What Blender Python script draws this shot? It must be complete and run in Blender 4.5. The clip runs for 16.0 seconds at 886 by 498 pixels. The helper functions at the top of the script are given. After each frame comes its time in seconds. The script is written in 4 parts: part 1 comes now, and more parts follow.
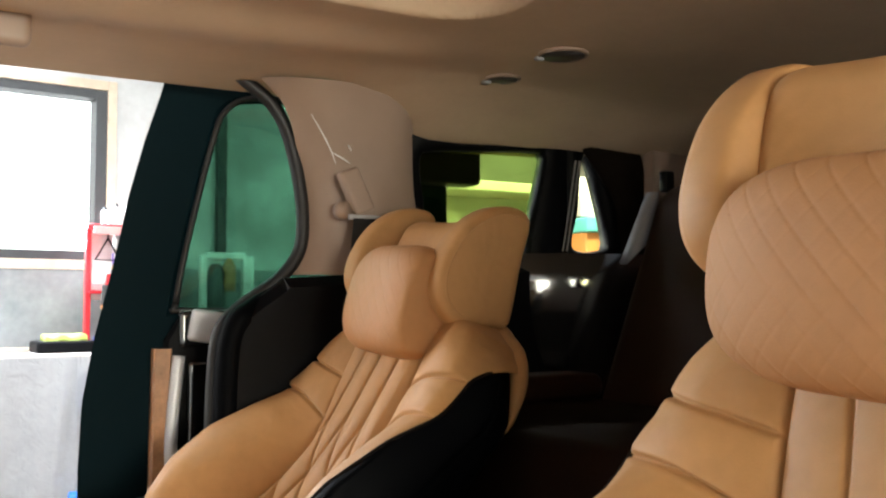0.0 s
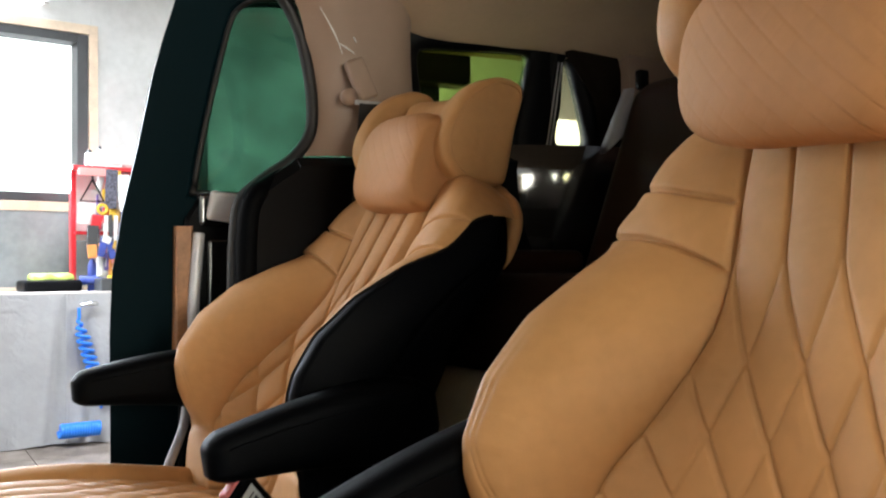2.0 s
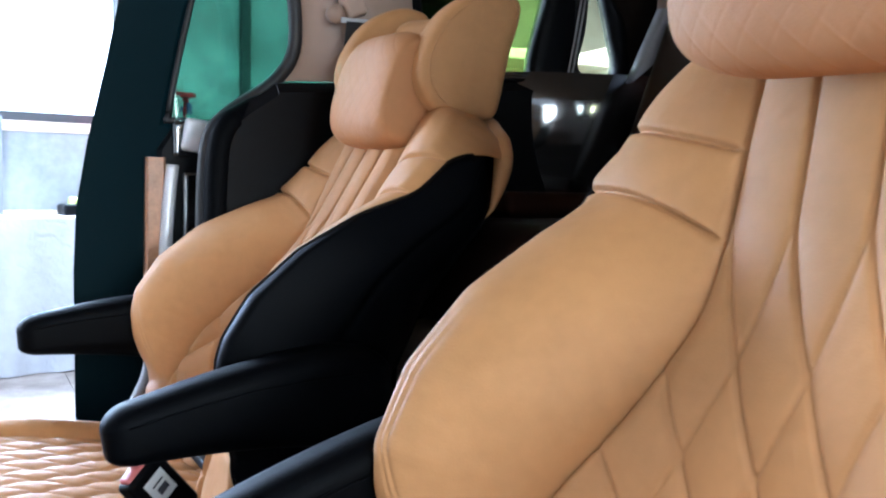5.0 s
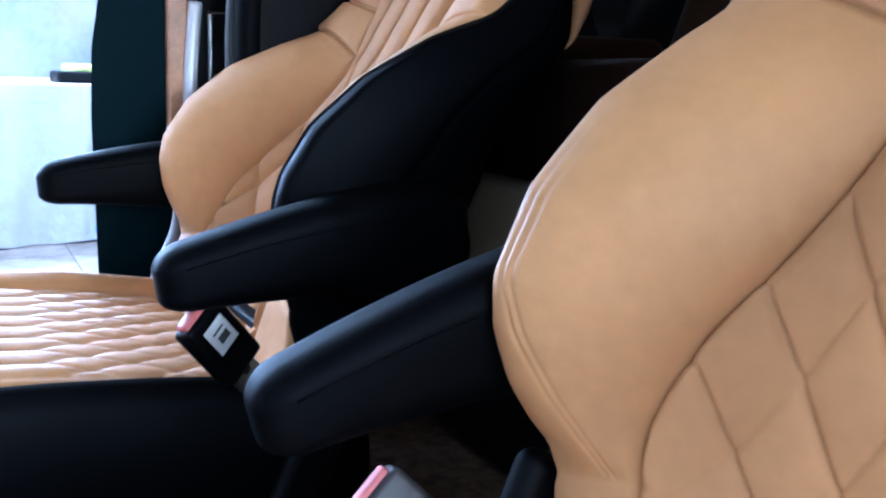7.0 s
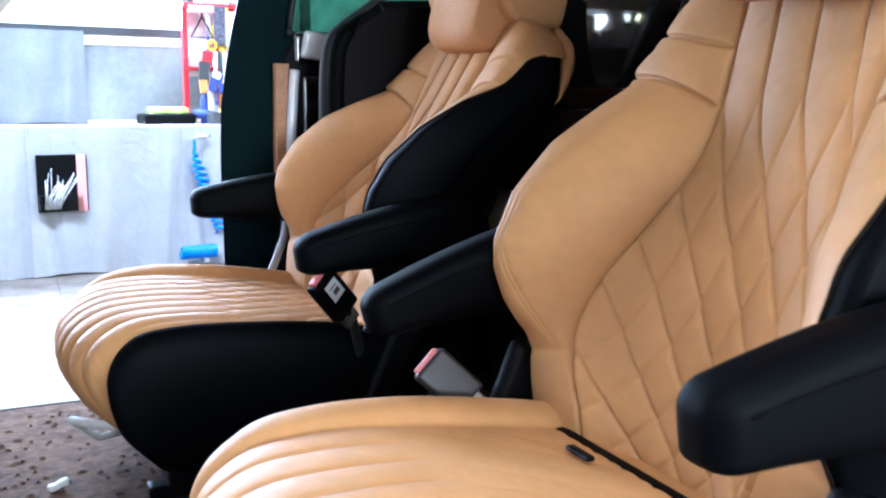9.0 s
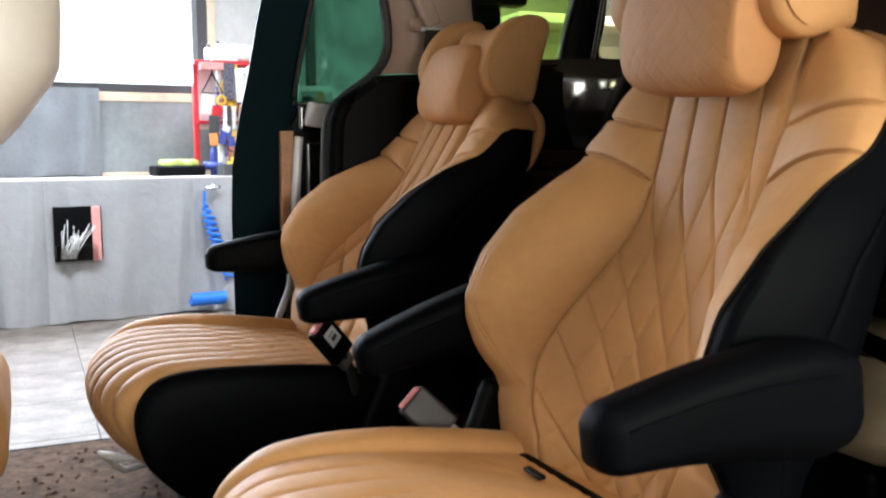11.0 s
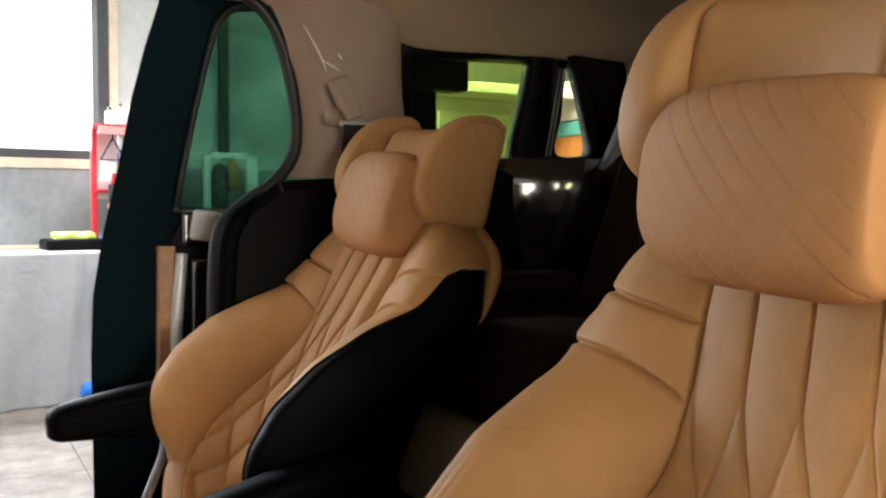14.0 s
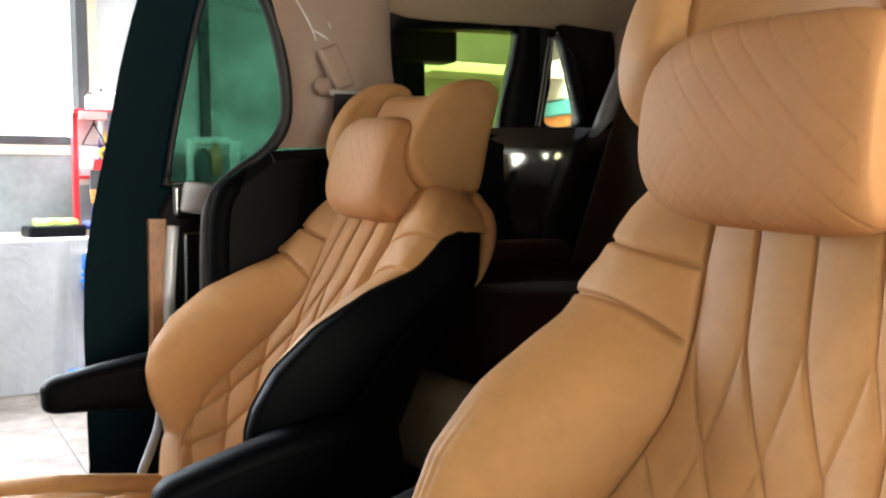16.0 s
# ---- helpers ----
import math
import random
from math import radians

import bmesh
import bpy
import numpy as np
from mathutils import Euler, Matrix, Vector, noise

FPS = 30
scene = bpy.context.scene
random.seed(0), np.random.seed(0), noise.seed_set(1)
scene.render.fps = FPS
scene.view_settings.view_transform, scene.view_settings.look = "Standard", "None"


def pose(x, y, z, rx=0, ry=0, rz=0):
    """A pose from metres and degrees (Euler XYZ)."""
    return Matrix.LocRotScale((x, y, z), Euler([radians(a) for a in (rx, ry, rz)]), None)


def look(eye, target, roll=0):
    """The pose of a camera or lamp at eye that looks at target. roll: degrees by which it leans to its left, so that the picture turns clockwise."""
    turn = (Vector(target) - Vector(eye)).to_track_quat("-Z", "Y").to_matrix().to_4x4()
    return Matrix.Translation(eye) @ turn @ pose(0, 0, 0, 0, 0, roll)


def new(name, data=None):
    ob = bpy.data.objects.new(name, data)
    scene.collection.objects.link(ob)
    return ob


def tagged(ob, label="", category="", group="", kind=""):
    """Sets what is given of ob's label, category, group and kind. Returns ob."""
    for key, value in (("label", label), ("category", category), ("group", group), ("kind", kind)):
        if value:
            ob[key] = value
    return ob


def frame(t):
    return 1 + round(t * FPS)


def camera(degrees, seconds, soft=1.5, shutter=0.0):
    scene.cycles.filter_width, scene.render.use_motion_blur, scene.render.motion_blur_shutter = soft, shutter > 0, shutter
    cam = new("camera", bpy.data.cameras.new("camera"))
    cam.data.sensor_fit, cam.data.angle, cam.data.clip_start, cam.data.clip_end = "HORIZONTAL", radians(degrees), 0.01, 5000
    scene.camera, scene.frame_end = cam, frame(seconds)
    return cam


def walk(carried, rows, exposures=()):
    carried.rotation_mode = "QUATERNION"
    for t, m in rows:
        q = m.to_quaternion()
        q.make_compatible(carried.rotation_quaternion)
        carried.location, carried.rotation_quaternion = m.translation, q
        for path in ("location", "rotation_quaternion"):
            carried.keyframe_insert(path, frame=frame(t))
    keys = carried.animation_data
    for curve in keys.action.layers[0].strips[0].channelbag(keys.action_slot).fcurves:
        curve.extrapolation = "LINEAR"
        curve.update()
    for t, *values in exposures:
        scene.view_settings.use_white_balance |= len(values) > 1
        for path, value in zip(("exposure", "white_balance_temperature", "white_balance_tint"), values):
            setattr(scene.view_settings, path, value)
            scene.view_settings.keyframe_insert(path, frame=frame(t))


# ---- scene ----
cam = camera(51.0, 16.0, soft=2.2, shutter=0.5)
PATH = [
    (0, (-0.597, -0.858, 1.240), (0.376, 0.884, 1.365), -0.24),
    (0.5, (-0.626, -0.874, 1.210), (0.377, 0.853, 1.312), -0.26),
    (1, (-0.664, -0.908, 1.147), (0.342, 0.818, 1.229), -0.46),
    (1.5, (-0.689, -0.952, 1.101), (0.326, 0.770, 1.167), -0.46),
    (2, (-0.726, -0.979, 1.068), (0.301, 0.736, 1.115), -0.58),
    (2.5, (-0.753, -1.001, 1.040), (0.280, 0.712, 1.081), -0.76),
    (3, (-0.743, -1.015, 1.041), (0.275, 0.706, 1.059), -1.03),
    (3.5, (-0.676, -1.043, 1.058), (0.304, 0.701, 1.060), -1.22),
    (3.7, (-0.656, -1.050, 1.055), (0.308, 0.702, 1.058), -1.04),
    (6, (-0.461, -0.701, 1.119), (0.432, 1.074, 0.891), 1.51),
    (6.5, (-0.508, -0.691, 1.072), (0.391, 1.073, 0.786), 1.18),
    (7, (-0.552, -0.720, 1.030), (0.366, 1.021, 0.673), 1.42),
    (7.5, (-0.590, -0.793, 1.035), (0.260, 0.986, 0.700), 1.02),
    (8, (-0.637, -0.960, 1.051), (0.157, 0.846, 0.726), -0.31),
    (8.2, (-0.668, -1.003, 1.058), (0.156, 0.790, 0.735), 0.51),
    (10.3, (-0.820, -1.449, 1.064), (-0.017, 0.367, 0.821), -0.84),
    (10.5, (-0.818, -1.447, 1.068), (-0.012, 0.368, 0.829), -0.69),
    (11, (-0.813, -1.414, 1.106), (-0.004, 0.403, 0.901), -0.47),
    (11.5, (-0.800, -1.351, 1.139), (0.021, 0.464, 0.967), -0.36),
    (12, (-0.783, -1.275, 1.177), (0.077, 0.524, 1.028), -0.05),
    (12.5, (-0.781, -1.179, 1.192), (0.103, 0.608, 1.040), -0.12),
    (13, (-0.740, -1.119, 1.211), (0.154, 0.665, 1.076), -0.12),
    (13.5, (-0.665, -1.051, 1.226), (0.252, 0.724, 1.125), 0.03),
    (14, (-0.614, -0.969, 1.243), (0.349, 0.782, 1.154), 0.09),
    (14.5, (-0.585, -0.923, 1.249), (0.426, 0.801, 1.169), 0.16),
    (15, (-0.589, -0.924, 1.250), (0.447, 0.786, 1.185), 0.06),
    (15.5, (-0.617, -0.939, 1.233), (0.400, 0.781, 1.156), -0.37),
    (16, (-0.634, -0.964, 1.208), (0.361, 0.767, 1.090), -0.68),
]
# World: x to the vehicle's rear, y to its far side, z up. The workshop floor is z = 0.
EXPOSURES = [(0.0, 0.22, 6250, 10), (1.0, 0.1, 6000, 10), (2.5, -0.1, 6200, 10), (3.7, 0.1, 5900, 10), (5.8, 0.8, 4300, 10), (6.5, 0.7, 4200, 10), (8.2, 0.82, 4350, 10),
             (10.3, -0.25, 5750, 10), (11.5, -0.3, 6100, 10), (12.5, -0.9, 6650, 10), (13.5, -0.65, 6550, 10), (14.0, -0.32, 6350, 10), (15.0, -0.1, 6200, 10), (16.0, 0.22, 6150, 10)]
walk(cam, [(t, look(e, g, r)) for t, e, g, r in PATH], EXPOSURES)

# ---- light ----
world = bpy.data.worlds.new("sky")
scene.world = world
world.use_nodes = True
wn = world.node_tree
sky = wn.nodes.new("ShaderNodeTexSky")
sky.sky_type, sky.sun_disc = "NISHITA", False
sky.sun_elevation, sky.sun_rotation = radians(50), radians(20)
wn.nodes["Background"].inputs["Strength"].default_value = 0.12
wn.links.new(sky.outputs[0], wn.nodes["Background"].inputs["Color"])


def area(name, m, w, h, watts, colour, spread=180):
    d = bpy.data.lights.new(name, "AREA")
    d.shape, d.size, d.size_y, d.energy, d.color = "RECTANGLE", w, h, watts, colour
    d.spread = radians(spread)
    ob = new(name, d)
    ob.matrix_world = m
    return ob


area("window_daylight", look((-1.55, 5.72, 2.15), (-1.3, 0.0, 1.2)), 3.9, 1.0, 500, (0.86, 0.93, 1.0))
# unseen fill lamp at the front, added to light the chairs' faces
area("front_fill", look((-4.1, 3.5, 2.30), (0.0, 0.0, 1.0)), 1.8, 0.8, 108, (1.0, 0.93, 0.84))
# unseen fill lamp on the near side, added for near chair and headlining
area("side_fill", look((0.15, -3.12, 1.35), (-0.05, -0.2, 1.0)), 1.9, 0.8, 86, (1.0, 0.90, 0.65))
# four unseen fill lamps under the ceiling, added to brighten workshop and cabin
area("ceiling_fill", look((-0.6, 3.2, 3.3), (-0.6, 3.1, 0)), 2.4, 0.3, 185, (0.95, 0.98, 1.0))
area("ceiling_fill", look((3.2, 3.4, 3.3), (3.2, 3.4, 0)), 1.5, 0.3, 190, (1.0, 0.97, 0.9))
area("ceiling_fill", look((4.6, 0.0, 3.3), (4.4, 0.0, 0)), 0.3, 2.4, 130, (1.0, 0.90, 0.74))
area("ceiling_fill", look((-1.4, -1.9, 3.3), (-1.4, -1.9, 0)), 2.4, 0.3, 60, (1.0, 0.86, 0.66))


# ---- materials ----
def material(name, colour, rough=0.5, metal=0.0, vary=0.12, scale=12.0, grain=0.0, grain_scale=300.0, colour2=None, coat=0.0, spec=0.5, island=0.0, slack=0.0):
    """A surface with colour that varies at two scales and fine relief."""
    m = bpy.data.materials.new(name)
    m.use_nodes = True
    nt = m.node_tree
    N, L = nt.nodes, nt.links
    b = N["Principled BSDF"]
    b.inputs["Metallic"].default_value = metal
    b.inputs["Coat Weight"].default_value = coat
    b.inputs["Specular IOR Level"].default_value = spec
    tc = N.new("ShaderNodeTexCoord")
    n1 = N.new("ShaderNodeTexNoise")
    n1.inputs["Scale"].default_value, n1.inputs["Detail"].default_value = scale, 5
    n2 = N.new("ShaderNodeTexNoise")
    n2.inputs["Scale"].default_value, n2.inputs["Detail"].default_value = scale * 9, 3
    L.new(tc.outputs["Object"], n1.inputs["Vector"])
    L.new(tc.outputs["Object"], n2.inputs["Vector"])
    add = N.new("ShaderNodeMath")
    add.operation = "MULTIPLY_ADD"
    add.inputs[1].default_value = 0.35
    L.new(n2.outputs[0], add.inputs[0])
    L.new(n1.outputs[0], add.inputs[2])
    ramp = N.new("ShaderNodeValToRGB")
    c2 = colour2 or tuple(c * (1 - vary * 2) for c in colour)
    ramp.color_ramp.elements[0].position, ramp.color_ramp.elements[1].position = 0.45, 0.85
    ramp.color_ramp.elements[0].color, ramp.color_ramp.elements[1].color = (*c2, 1), (*colour, 1)
    L.new(add.outputs[0], ramp.inputs[0])
    out = ramp.outputs[0]
    if island:
        oi = N.new("ShaderNodeObjectInfo")
        hsv = N.new("ShaderNodeHueSaturation")
        mr = N.new("ShaderNodeMapRange")
        mr.inputs[3].default_value, mr.inputs[4].default_value = 1 - island, 1 + island
        L.new(oi.outputs["Random"], mr.inputs[0])
        L.new(mr.outputs[0], hsv.inputs["Value"])
        L.new(out, hsv.inputs["Color"])
        out = hsv.outputs[0]
    L.new(out, b.inputs["Base Color"])
    rr = N.new("ShaderNodeMapRange")
    rr.inputs[3].default_value, rr.inputs[4].default_value = max(0.02, rough - 0.08), min(1, rough + 0.08)
    L.new(n1.outputs[0], rr.inputs[0])
    L.new(rr.outputs[0], b.inputs["Roughness"])
    if grain:
        g = N.new("ShaderNodeTexVoronoi")
        g.inputs["Scale"].default_value = grain_scale
        L.new(tc.outputs["Object"], g.inputs["Vector"])
        bump = N.new("ShaderNodeBump")
        bump.inputs["Strength"].default_value, bump.inputs["Distance"].default_value = grain, 0.002
        L.new(g.outputs["Distance"], bump.inputs["Height"])
        L.new(bump.outputs[0], b.inputs["Normal"])
        if slack:
            wave = N.new("ShaderNodeTexNoise")
            wave.inputs["Scale"].default_value, wave.inputs["Detail"].default_value, wave.inputs["Distortion"].default_value = 16.0, 2, 0.6
            L.new(tc.outputs["Object"], wave.inputs["Vector"])
            sag = N.new("ShaderNodeBump")
            sag.inputs["Strength"].default_value, sag.inputs["Distance"].default_value = slack, 0.010
            L.new(wave.outputs[0], sag.inputs["Height"])
            L.new(sag.outputs[0], bump.inputs["Normal"])
    return m


def glass(name, tint, gloss=0.03, dirt=0.94):
    m = bpy.data.materials.new(name)
    m.use_nodes = True
    N, L = m.node_tree.nodes, m.node_tree.links
    N.remove(N["Principled BSDF"])
    tr, gl, mix, fr = N.new("ShaderNodeBsdfTransparent"), N.new("ShaderNodeBsdfGlossy"), N.new("ShaderNodeMixShader"), N.new("ShaderNodeFresnel")
    tr.inputs[0].default_value = (*tint, 1)
    gl.inputs["Roughness"].default_value = gloss
    fr.inputs[0].default_value = 1.45
    tc, nz, cr = N.new("ShaderNodeTexCoord"), N.new("ShaderNodeTexNoise"), N.new("ShaderNodeValToRGB")
    nz.inputs["Scale"].default_value, nz.inputs["Detail"].default_value = 7.0, 6
    cr.color_ramp.elements[0].position, cr.color_ramp.elements[1].position = 0.35, 0.68
    cr.color_ramp.elements[0].color, cr.color_ramp.elements[1].color = (*(c * dirt for c in tint), 1), (*tint, 1)
    L.new(tc.outputs["Object"], nz.inputs["Vector"])
    L.new(nz.outputs[0], cr.inputs[0])
    L.new(cr.outputs[0], tr.inputs[0])
    L.new(fr.outputs[0], mix.inputs[0])
    L.new(tr.outputs[0], mix.inputs[1])
    L.new(gl.outputs[0], mix.inputs[2])
    L.new(mix.outputs[0], N["Material Output"].inputs[0])
    return m


def glowing(name, colour, strength):
    m = bpy.data.materials.new(name)
    m.use_nodes = True
    b = m.node_tree.nodes["Principled BSDF"]
    b.inputs["Base Color"].default_value = (*colour, 1)
    b.inputs["Emission Color"].default_value = (*colour, 1)
    b.inputs["Emission Strength"].default_value = strength
    return m


TAN = material("tan_leather", (0.49, 0.257, 0.099), 0.58, vary=0.09, scale=7, grain=0.06, grain_scale=520, spec=0.25, slack=0.35)
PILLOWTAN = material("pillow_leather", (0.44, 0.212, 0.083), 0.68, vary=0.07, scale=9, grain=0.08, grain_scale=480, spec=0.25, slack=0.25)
SLATE = material("speckled_slate_packet", (0.16, 0.16, 0.22), 0.5, vary=0.6, scale=60)
# darker than the brown leather itself: shade of the rear cabin included
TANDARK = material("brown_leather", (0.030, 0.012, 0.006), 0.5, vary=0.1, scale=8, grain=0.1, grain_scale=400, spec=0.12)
BLACK = material("black_leather", (0.0010, 0.0014, 0.0023), 0.56, vary=0.15, scale=9, grain=0.05, grain_scale=480, spec=0.045)
PLASTIC = material("black_plastic", (0.0018, 0.0020, 0.0030), 0.46, vary=0.15, scale=15, grain=0.1, grain_scale=700, spec=0.10)
GLOSS = material("gloss_black_plastic", (0.010, 0.010, 0.011), 0.10, vary=0.1, scale=5, coat=1.0, spec=1.0)
RUBBER = material("rubber_seal", (0.010, 0.010, 0.011), 0.55, vary=0.2, scale=30)
PAINT = material("dark_green_paint", (0.002, 0.010, 0.014), 0.62, vary=0.05, scale=4, spec=0.05)
BEIGE = material("beige_plastic", (0.32, 0.228, 0.172), 0.48, vary=0.04, scale=6, grain=0.08, grain_scale=600)
CREAM = material("cream_plastic", (0.80, 0.74, 0.66), 0.45, vary=0.04, scale=6, grain=0.06, grain_scale=600)
HEADLINER = material("headliner_fabric", (0.54, 0.395, 0.265), 0.9, vary=0.05, scale=10, grain=0.25, grain_scale=700)
CARPET = material("brown_carpet", (0.155, 0.098, 0.066), 0.95, vary=0.3, scale=45, grain=0.9, grain_scale=70, colour2=(0.050, 0.029, 0.018), spec=0.1)
CHROME = material("chrome", (0.75, 0.76, 0.78), 0.16, metal=1.0, vary=0.05)
ZINC = material("zinc_plate", (0.72, 0.72, 0.74), 0.4, metal=0.25, vary=0.08)
STEEL = material("steel", (0.55, 0.56, 0.58), 0.3, metal=1.0, vary=0.1)
SATIN = material("satin_silver", (0.45, 0.46, 0.48), 0.38, metal=0.35, vary=0.05)
WOOD = material("wood_trim", (0.52, 0.25, 0.11), 0.35, vary=0.25, scale=14, coat=0.4)
GREYPL = material("grey_plastic", (0.045, 0.040, 0.042), 0.45, vary=0.1)
PINE = material("pine_trim", (0.78, 0.64, 0.48), 0.6, vary=0.12, scale=10)
WEB = material("belt_webbing", (0.012, 0.012, 0.013), 0.75, vary=0.2, scale=60, grain=0.5, grain_scale=900)
WALL = material("grey_plaster", (0.62, 0.63, 0.62), 0.85, vary=0.12, scale=2.2, grain=0.2, grain_scale=60)
WAINSCOT = material("dark_wall_panel", (0.20, 0.215, 0.225), 0.6, vary=0.35, scale=2.4, colour2=(0.32, 0.34, 0.35))
CURTAIN = material("grey_curtain", (0.37, 0.375, 0.385), 0.8, vary=0.08, scale=3, grain=0.15, grain_scale=400, slack=0.8)
CLOTH = material("dark_grey_cloth", (0.20, 0.21, 0.225), 0.85, vary=0.10, scale=4, grain=0.15, grain_scale=400, slack=0.8)
BENCHTOP = material("bench_laminate", (0.52, 0.485, 0.455), 0.5, vary=0.08, scale=9)
TILE = material("pale_floor_tile", (0.225, 0.195, 0.173), 0.55, vary=0.16, scale=6.5, colour2=(0.105, 0.084, 0.069), island=0.10, spec=0.15)
GROUT = material("grout", (0.22, 0.19, 0.17), 0.9, vary=0.2, scale=9)
FRAMEGREY = material("window_frame_paint", (0.055, 0.058, 0.062), 0.5, vary=0.1, scale=12)
WHITE = material("white_plastic", (0.80, 0.80, 0.79), 0.4, vary=0.05)
RED = material("red_enamel", (0.62, 0.025, 0.035), 0.35, vary=0.1)
RELEASE = material("faded_red_plastic", (0.62, 0.17, 0.16), 0.5, vary=0.06)
PURPLE = material("purple_plastic", (0.20, 0.14, 0.42), 0.4, vary=0.3, scale=60, colour2=(0.03, 0.03, 0.10))
GOLD = material("brass_fittings", (0.72, 0.46, 0.12), 0.35, metal=0.6, vary=0.2)
PINK = material("pink_plastic", (0.80, 0.36, 0.34), 0.5, vary=0.06)
BLUE = material("blue_hose", (0.03, 0.22, 0.85), 0.35, vary=0.08)
YELLOW = material("yellow_plastic", (0.78, 0.50, 0.04), 0.4, vary=0.1)
LIME = material("lime_cloth", (0.55, 0.68, 0.16), 0.8, vary=0.15)
NAVY = material("navy_plastic", (0.05, 0.08, 0.34), 0.4, vary=0.1)
PALE = material("pale_cabinet_paint", (0.80, 0.80, 0.74), 0.5, vary=0.05, scale=4)
ORANGE = material("orange_board", (0.70, 0.28, 0.08), 0.5, vary=0.1)
CYAN = material("cyan_board", (0.15, 0.60, 0.66), 0.5, vary=0.1)
DARKFELT = material("dark_brown_felt", (0.012, 0.009, 0.007), 0.95, vary=0.15, scale=20, grain=0.2, grain_scale=600, spec=0.05)
GREYTRIM = material("pale_grey_trim", (0.26, 0.25, 0.26), 0.5, vary=0.05)
# mid brown leather painted near black to give the shade behind the chairs
SEATSHADE = material("shade_darkened_brown_leather", (0.015, 0.0075, 0.0045), 0.85, vary=0.08, scale=8, grain=0.1, grain_scale=400, spec=0.04)
KHAKI = material("khaki_plastic", (0.60, 0.47, 0.29), 0.5, vary=0.1, scale=8, grain=0.1)
PAPER = material("pale_label", (0.70, 0.72, 0.70), 0.6, vary=0.05)
DARKBAR = material("label_print", (0.05, 0.05, 0.06), 0.6, vary=0.05)
DOORGLASS = glass("green_tinted_glass", (0.30, 0.52, 0.41), dirt=0.70)
SIDEGLASS = glass("yellow_green_tinted_glass", (0.66, 0.80, 0.38))
PALEGLASS = glass("pale_yellow_tinted_glass", (0.97, 0.96, 0.76))
CLEARGLASS = glass("clear_glass", (0.93, 0.95, 0.93))
SKYPANE = glowing("bright_daylight", (1.0, 1.0, 1.0), 3.0)
NEARGLOW = glowing("unseen_white_glow", (1.0, 1.0, 1.0), 5.0)
TUBE = glowing("lit_tube", (1.0, 1.0, 1.0), 9.0)


# ---- mesh helpers ----
def mesh_of(name, verts, faces, mat, smooth=True):
    me = bpy.data.meshes.new(name)
    me.from_pydata([tuple(map(float, v)) for v in verts], [], [tuple(map(int, f)) for f in faces])
    me.update()
    bm = bmesh.new()
    bm.from_mesh(me)
    bmesh.ops.recalc_face_normals(bm, faces=bm.faces)
    for f in bm.faces:
        f.smooth = smooth
    bm.to_mesh(me)
    bm.free()
    me.materials.append(mat)
    return me


def part(name, geo, mat, parent, label="", smooth=True):
    """One mesh object under a thing or under a part."""
    ob = new(name, mesh_of(name, geo[0], geo[1], mat, smooth))
    ob.parent = parent
    if label:
        tagged(ob, label)
    return ob


def thing(name, label, category, group="", m=None, kind=""):
    ob = new(name)
    tagged(ob, label, category, group, kind)
    if m is not None:
        ob.matrix_world = m
    return ob


def structure(name, geo, mat, label="", smooth=False, m=None):
    ob = new(name, mesh_of(name, geo[0], geo[1], mat, smooth))
    tagged(ob, label, kind="structure")
    if m is not None:
        ob.matrix_world = m
    return ob


def join(*geos):
    V, F, n = [], [], 0
    for v, f in geos:
        V += list(v)
        F += [tuple(i + n for i in q) for q in f]
        n += len(v)
    return V, F


def moved(geo, m):
    return [tuple(m @ Vector(v)) for v in geo[0]], geo[1]


def rbox(c, s, r=0.01, n=3, deform=None):
    """A box with rounded edges: centre, full sizes, radius; n steps in each rounding."""
    h = [a / 2 for a in s]
    r = min(r, *h) * 0.999
    axes = []
    for a in h:
        arc = [math.pi / 4 * (k / n) for k in range(n + 1)]
        lo = [-(a - r) - r * math.tan(math.pi / 4 - q) for q in arc]
        mid = list(np.linspace(-(a - r), a - r, max(2, min(14, int(2 * (a - r) / max(r, 0.008)) + 2))))[1:-1]
        axes.append(lo + mid + [-x for x in reversed(lo)])
    verts, faces, index = [], [], {}

    def vert(p):
        key = tuple(round(x, 6) for x in p)
        if key not in index:
            q = [max(-(a - r), min(a - r, x)) for x, a in zip(p, h)]
            d = Vector([x - y for x, y in zip(p, q)])
            d = d.normalized() * r if d.length > 1e-9 else d
            v = Vector(q) + d
            v = Vector(deform(v)) if deform else v
            index[key] = len(verts)
            verts.append(tuple(v + Vector(c)))
        return index[key]

    for k in range(3):
        i, j = (k + 1) % 3, (k + 2) % 3
        for sgn in (-1, 1):
            for a in range(len(axes[i]) - 1):
                for b in range(len(axes[j]) - 1):
                    quad = []
                    for da, db in ((0, 0), (1, 0), (1, 1), (0, 1)):
                        p = [0, 0, 0]
                        p[i], p[j], p[k] = axes[i][a + da], axes[j][b + db], sgn * h[k]
                        quad.append(vert(p))
                    if len(set(quad)) > 2:
                        faces.append(tuple(dict.fromkeys(quad)))
    return verts, faces


def box(x0, x1, y0, y1, z0, z1, r=0.003):
    return rbox(((x0 + x1) / 2, (y0 + y1) / 2, (z0 + z1) / 2), (x1 - x0, y1 - y0, z1 - z0), r, 1)


def sheet(P, closed_u=False, closed_v=False):
    """Faces over a grid of points P[i][j]."""
    nu, nv = len(P), len(P[0])
    V = [p for row in P for p in row]
    F = []
    for i in range(nu if closed_u else nu - 1):
        for j in range(nv if closed_v else nv - 1):
            a, b = i, (i + 1) % nu
